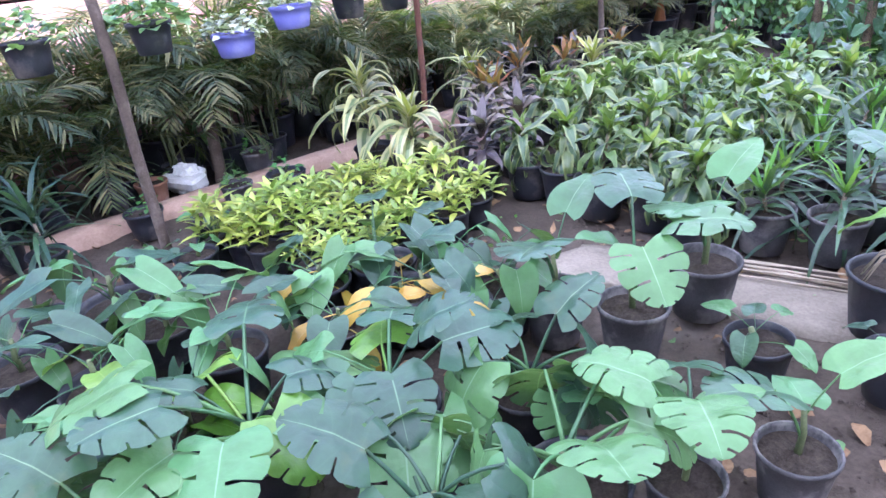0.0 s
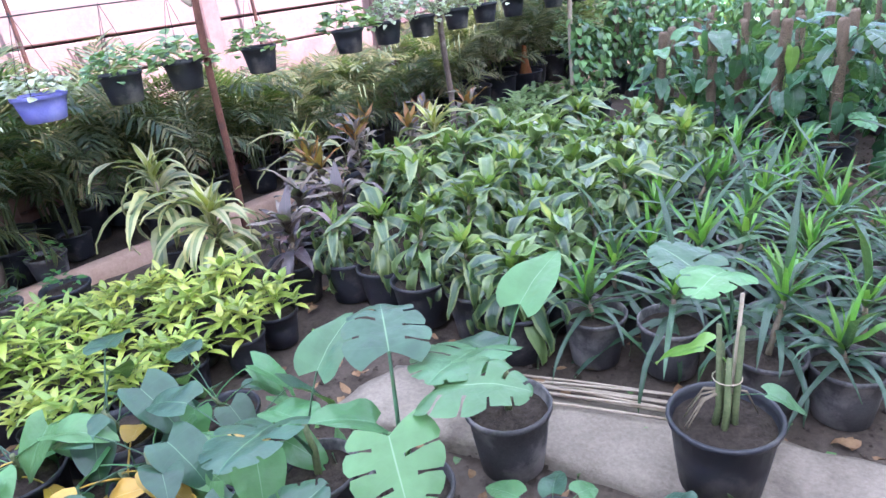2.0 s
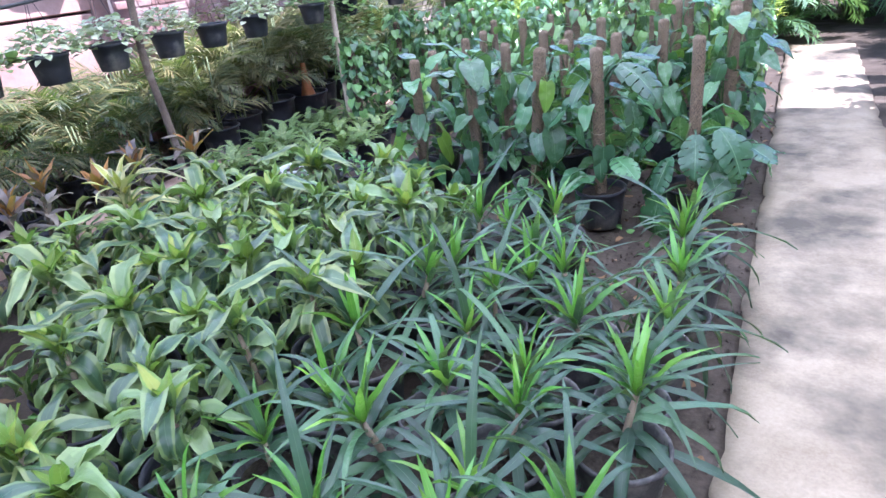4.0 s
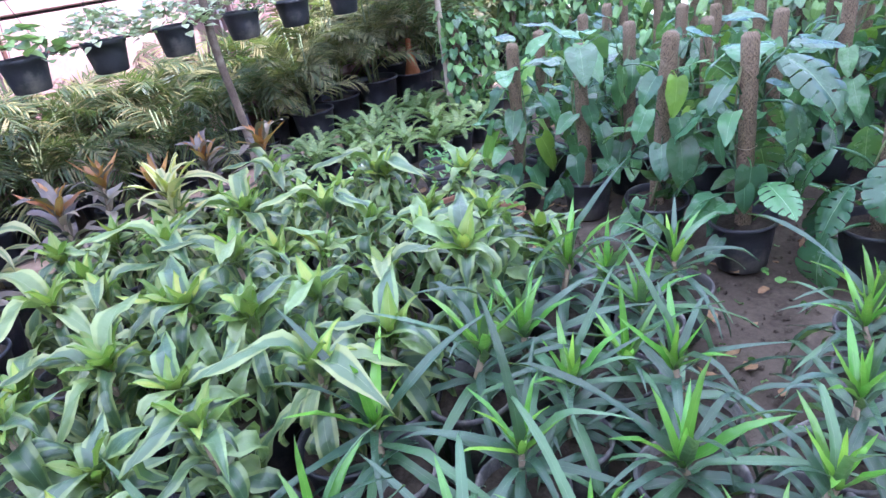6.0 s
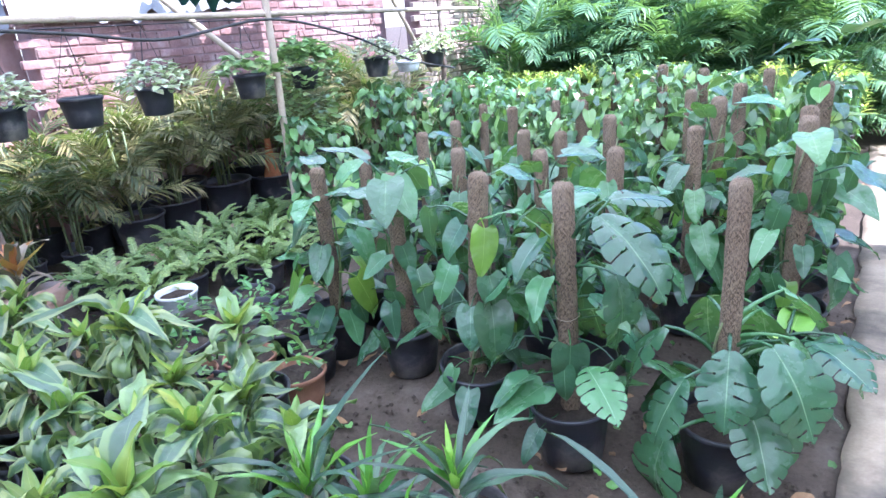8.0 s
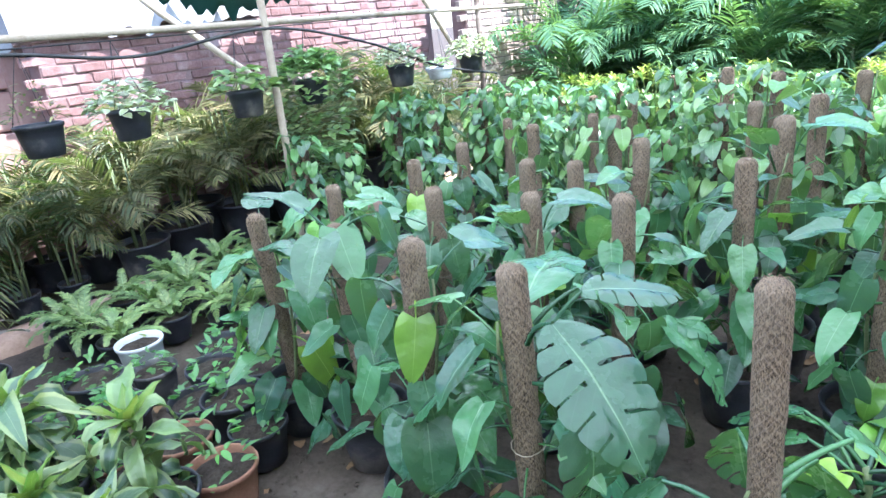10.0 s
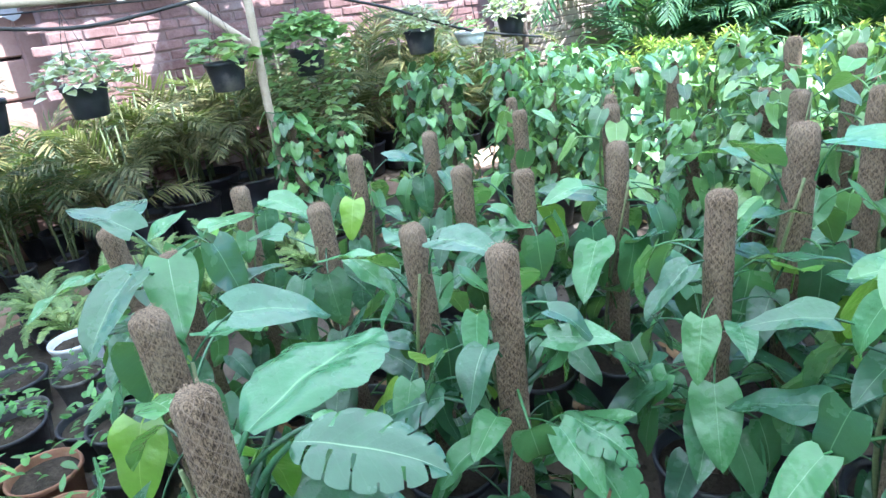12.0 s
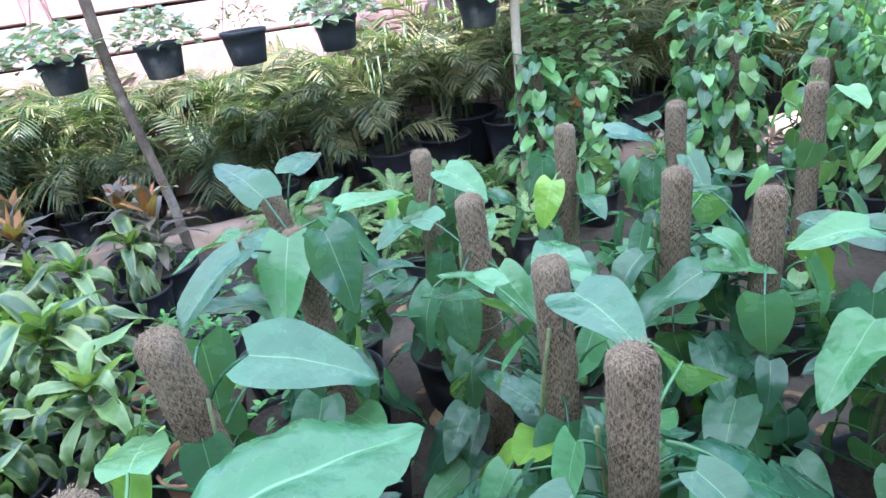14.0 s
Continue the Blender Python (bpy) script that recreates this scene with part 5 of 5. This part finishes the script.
far = kind_of(*[far_palm(s) for s in (1, 2)])
for x, y, s in ((-4.3, 12.9, 0.9), (-3.2, 13.3, 1.0), (-2.2, 13.0, 0.95), (-1.2, 13.4, 1.0), (-0.3, 13.2, 0.9), (-3.8, 14.4, 1.2), (-2.6, 14.6, 1.25), (-1.5, 14.7, 1.2), (-0.4, 14.5, 1.2), (0.9, 15.4, 1.1), (-4.9, 15.0, 1.2), (2.4, 14.6, 1.1), (2.3, 12.6, 0.9), (2.6, 16.5, 1.3), (0.0, 16.8, 1.4), (-2.0, 16.8, 1.4), (-4.0, 16.8, 1.4)):
    place(far, x, y, 0, s)


def pale_bush(seed):
    root = thing("pale_shrub_pot", "black pot of pale yellow-green narrow-leaved shrub", "potted shrub", Matrix(), "pale shrubs behind the climbers")
    z0 = add_pot(root, *BLACK)
    part("foliage", whorl_mass("golden", 14, 14, 0.24, 0.72, 0.08, 0.13, 0.1, seed), root, Matrix.Translation((0, 0, z0)))
    return root


pale = kind_of(pale_bush(71), pale_bush(72))
for j in range(3):
    for i in range(8):
        place(pale, -3.9 + 0.5 * i + rng.uniform(-0.1, 0.1), 11.15 + 0.45 * j + rng.uniform(-0.1, 0.1), 0, rng.uniform(0.9, 1.15))

# ---- hanging pots ----


def hanging(label, pot_kind, leaf_kind, count, radius, height, seed, hang=0.0, top=0.115, deep=0.17, lo=0.035, hi=0.06, ratio=0.38, shape="oval"):
    root = thing("hanging_pot", label, "hanging pot", Matrix(), "pots hung along the wire")
    add_pot(root, top, deep, pot_kind)
    part("foliage", small_leaves(leaf_kind, count, radius, height, lo, hi, ratio, seed, True, (0.2, 1.0), hang, shape), root, Matrix.Translation((0, 0, deep * 0.9)))
    for k in range(3):
        a = k * 2.094
        part("cord", tube("cord", [Vector((top * math.cos(a), top * math.sin(a), deep - 0.01)), Vector((0, 0, 0.54))], 0.0018, M["cable"], 4), root)
    return root


h_black = kind_of(hanging("black hanging pot with soft pale green leaves", "black_pot", "fresh", 150, 0.18, 0.17, 1, 0.05, lo=0.04, hi=0.07), hanging("black hanging pot with fresh broad green leaves", "black_pot", "fresh", 85, 0.18, 0.19, 2, 0.06, lo=0.07, hi=0.11))
h_blue = kind_of(hanging("violet-blue hanging bowl with grey-green leaves", "blue_pot", "pale", 110, 0.16, 0.14, 3, 0.03, 0.13, 0.14, lo=0.04, hi=0.07))
h_white = kind_of(hanging("black hanging pot with creamy white variegated leaves", "black_pot", "pale", 260, 0.2, 0.2, 4, 0.05, lo=0.04, hi=0.065), hanging("black hanging pot with thick pale variegated leaves", "black_pot", "pale", 220, 0.21, 0.2, 5, 0.07, lo=0.045, hi=0.075))
h_thin = kind_of(hanging("black hanging pot with a thin feathery plant", "black_pot", "palm_pale", 90, 0.14, 0.24, 6, 0.02, ratio=0.14, shape="lance"))
h_trail = kind_of(hanging("hanging pot with bright green leaves trailing down", "black_pot", "fresh", 520, 0.27, 0.24, 7, 0.85, lo=0.06, hi=0.1))
part("trailing_foliage", small_leaves("fresh", 330, 0.23, 0.8, 0.05, 0.09, 0.42, 9, False, (0.2, 1.0), 0.0, "oval"), h_trail[0], Matrix.Translation((0, 0, -0.62)), "bright green trailing shoots")
ROW = [(0.53, h_black[0]), (1.11, h_black[0]), (1.72, h_black[1]), (2.6, h_blue[0]), (3.04, h_black[0]), (3.43, h_black[1]), (3.98, h_black[0]), (4.78, h_black[1]), (5.2, h_white[0]), (5.62, h_white[1]), (6.09, h_white[0]), (6.51, h_thin[0]), (6.98, h_white[1]), (7.75, h_black[1]), (9.22, h_white[0]), (10.15, h_white[1])]
for y, ob in ROW:
    place(ob, HANG_X, y, 1.18)
place(h_blue[0], HANG_X, 2.19, 1.08)
place(h_trail[0], -3.85, 8.3, 1.18)
hung_white = kind_of(hanging("white hanging bowl with a small plant", "white_pot", "fresh", 40, 0.09, 0.1, 8, 0.0, 0.12, 0.1))
place(hung_white[0], -3.85, 9.7, 1.18)
solid("foam_block", box("foam_block", (-0.17, 0.17, -0.09, 0.09, 0, 0.1), M["foam"], 0.02, 0.008, 2), "broken dirty white foam block on the soil", "foam block", pose(-4.95, 2.0, 0.06, 8, 5, 30))

for x, y in ((-4.9, 1.75), (-4.32, 1.5), (-4.3, 2.15), (-4.1, 2.45), (-4.85, 2.6)):
    place(bare[1] if y == 1.75 else [bare[0], bare[2]], x, y, 0, rng.uniform(0.9, 1.1))


# ---- by the palm strip: stump with a vine, bag, spiky pots, husked palm ----


def vine_stump():
    root = thing("vine_stump", "short weathered wooden stump with a green vine climbing it", "stump", pose(-5.0, 2.31, 0))
    pts = [Vector((0.02 * math.sin(3 * t), 0.03 * t, -0.06 + 0.96 * t)) for t in [i / 12 for i in range(13)]]
    part("trunk", tube("trunk", pts, [0.052 - 0.012 * i / 12 + 0.004 * math.sin(2.3 * i) for i in range(13)], M["wood"], 10), root)
    curl = [Vector((0.055 * math.cos(7 * t), 0.055 * math.sin(7 * t) + 0.03 * t, 0.02 + 0.72 * t)) for t in [i / 20 for i in range(21)]]
    part("vine", tube("vine", curl, 0.004, M["stem"], 5), root, None, "thin green twining stem")
    r = random.Random(4)
    for i in range(26):
        p = curl[int(i / 26 * 20)]
        part("leaf", SETS["pothos"][i % 8], root, turn(p, math.atan2(p.y, p.x) - 1.57 + r.uniform(-0.6, 0.6), r.uniform(-0.5, 0.3), 0.55 + 0.35 * (i < 9)))


vine_stump()


def crumpled_bag(x, y):
    bm = bmesh.new()
    bmesh.ops.create_icosphere(bm, subdivisions=4, radius=1.0)
    for v in bm.verts:
        k = 1 + 0.3 * noise.noise(v.co * 1.7) + 0.14 * noise.noise(v.co * 5)
        v.co = Vector((v.co.x * 0.17 * k, v.co.y * 0.13 * k, max(-0.09, v.co.z * 0.14 * k)))
    me = bpy.data.meshes.new("plastic_bag")
    bm.to_mesh(me)
    bm.free()
    me.materials.append(M["foam"])
    solid("plastic_bag", me, "crumpled dirty white plastic bag on the soil", "bag", pose(x, y, 0.09, 0, 0, 25))


crumpled_bag(-5.0, 2.05)
spiky = kind_of(*[rosette("spiky_dracaena", "potted dracaena with thin dark arching leaves beside the kerb", "narrow", "narrow", h, 26, 8, SMALL, s, (-0.3, 1.1)) for h, s in ((0.5, 91), (0.42, 92))])
for x, y in ((-4.15, 0.88), (-4.55, 0.72), (-4.3, 0.45), (-5.05, 1.5), (-4.95, 1.05)):
    place(spiky, x, y, 0, rng.uniform(0.9, 1.1))


def husk_palm():
    r = random.Random(8)
    root = thing("husk_palm", "palm with an orange-brown husked trunk in a wide black pot", "potted palm", spot(-4.93, 8.75, 0, 0.4))
    z0 = add_pot(root, 0.22, 0.33, "black_pot")
    part("husk", lathe("husk", [(0.075, 0), (0.08, 0.04), (0.055, 0.14), (0.035, 0.26), (0.025, 0.4)], M["husk"], 14, 0.06, 3), root, Matrix.Translation((0, 0, z0 - 0.02)), "orange-brown fibrous trunk base")
    for i in range(12):
        part("frond", r.choice(FRONDS["palm"]), root, turn((0, 0, z0 + 0.36), i * 2.4, r.uniform(-0.5, 0.3), r.uniform(0.9, 1.2), r.uniform(-0.3, 0.3)))


husk_palm()
lime_rosette = kind_of(rosette("lime_rosette", "potted plant with upright glowing lime-green leaves", "broad_top", "broad_top", 0.5, 14, 8, BLACK, 95, (0.5, 1.2)))
place(lime_rosette[0], -2.98, 8.4)
split_bush = kind_of(stalked("split_leaf_plant", "bushy potted philodendron with large feathered leaves", ["split", "lime"], [6, 1], 12, 96, BLACK, tilt=(0.4, 0.9), size=(0.9, 1.1)))
place(split_bush[0], -0.24, 7.12, 0, 0.95, 0.0)

# ---- across the path ----
for x, y, s in ((1.12, 9.15, 1.0), (1.3, 9.6, 1.05), (1.1, 10.2, 1.0), (1.35, 10.8, 1.05)):
    place(dense, x, y, 0, s)
pole("support_post", (0.95, 15.4, -0.05), (1.0, 15.4, 2.6), 0.04, 0.034, M["wood"], "rough wooden post standing beyond the path", "post", 0.02, "posts along the kerb", 15)

# ---- sticks, litter and weeds ----
for i in range(9):
    a = 0.28 + rng.uniform(-0.08, 0.08)
    c = Vector((-1.05 + rng.uniform(-0.1, 0.1), 3.2 + 0.018 * i, 0.05 + 0.008 * (i % 3)))
    d = Vector((math.cos(a), math.sin(a), 0)) * rng.uniform(0.3, 0.42)
    solid("cut_stick", tube("cut_stick", [c - d, c + Vector((0, 0, 0.004)), c + d], [0.006, 0.0055, 0.004], M["bamboo"], 6), "dry pale cut stick lying on the concrete strip", "stick", group="bundle of sticks")


def litter(name, kind_m, count, area, lo, hi, seed, label, flat=True, ratio=0.3):
    r = random.Random(seed)
    chunks = []
    for i in range(count):
        x, y = r.uniform(area[0], area[1]), r.uniform(area[2], area[3])
        v, f, u = leaf_data(r.uniform(lo, hi), r.uniform(lo, hi) * ratio, "oval", 0, 0, 0, r.uniform(-1.5, 1.5), 0.5, 0.004, 0, 0, 0, 4, 1, i)
        chunks.append((v, f, u, Matrix.Translation((x, y, 0.012)) @ Matrix.Rotation(r.uniform(0, 6.3), 4, "Z") @ Matrix.Rotation(r.uniform(-0.2, 0.3) if flat else r.uniform(0.2, 1.1), 4, "X")))
    v, f, u = gather(chunks)
    solid(name, mesh_from(name, v, f, kind_m, u), label, "litter" if flat else "weeds", kind="stuff")


litter("dry_leaves", M["dry_leaf"], 900, (-4.4, -0.02, 0.0, 11.0), 0.03, 0.1, 5, "scattered dry brown leaves on the soil")


def clods(count, area, lo, hi, seed):
    r = random.Random(seed)
    chunks = []
    for i in range(count):
        x, y = r.uniform(area[0], area[1]), r.uniform(area[2], area[3])
        q = r.uniform(lo, hi)
        pts = [Vector((r.uniform(0.7, 1.2) * a, r.uniform(0.7, 1.2) * b, r.uniform(0.5, 0.9) * c)) * q for a, b, c in ((1, 0, 0), (0, 1, 0), (-1, 0, 0), (0, -1, 0), (0, 0, 1), (0, 0, -1))]
        chunks.append((pts, [(0, 1, 4), (1, 2, 4), (2, 3, 4), (3, 0, 4), (1, 0, 5), (2, 1, 5), (3, 2, 5), (0, 3, 5)], None, Matrix.Translation((x, y, -0.004)) @ Matrix.Rotation(r.uniform(0, 6), 4, "Z")))
    v, f, u = gather(chunks)
    solid("soil_clods", mesh_from("soil_clods", v, f, M["soil"], None, False), "loose crumbs of earth and grit on the ground", "soil", kind="stuff")


clods(4200, (-2.2, 0.03, 0.5, 9.0), 0.004, 0.016, 12)
litter("weeds", L["weed"], 500, (-4.2, -0.02, 0.4, 8.0), 0.015, 0.04, 6, "tiny green weeds sprouting from the soil", False, 0.7)

# ---- brick walls, piece by piece ----
brick_wall("wall_brick", -5.55, 7.15, 11.6, 2.2, M["brick"], "old pink-red brick wall with worn paint", 200)
brick_wall("wall_pale_brick", -5.0, 11.6, 14.6, 2.4, M["pale_brick"], "sunlit pale weathered brick wall", 120)

finish(ALL)
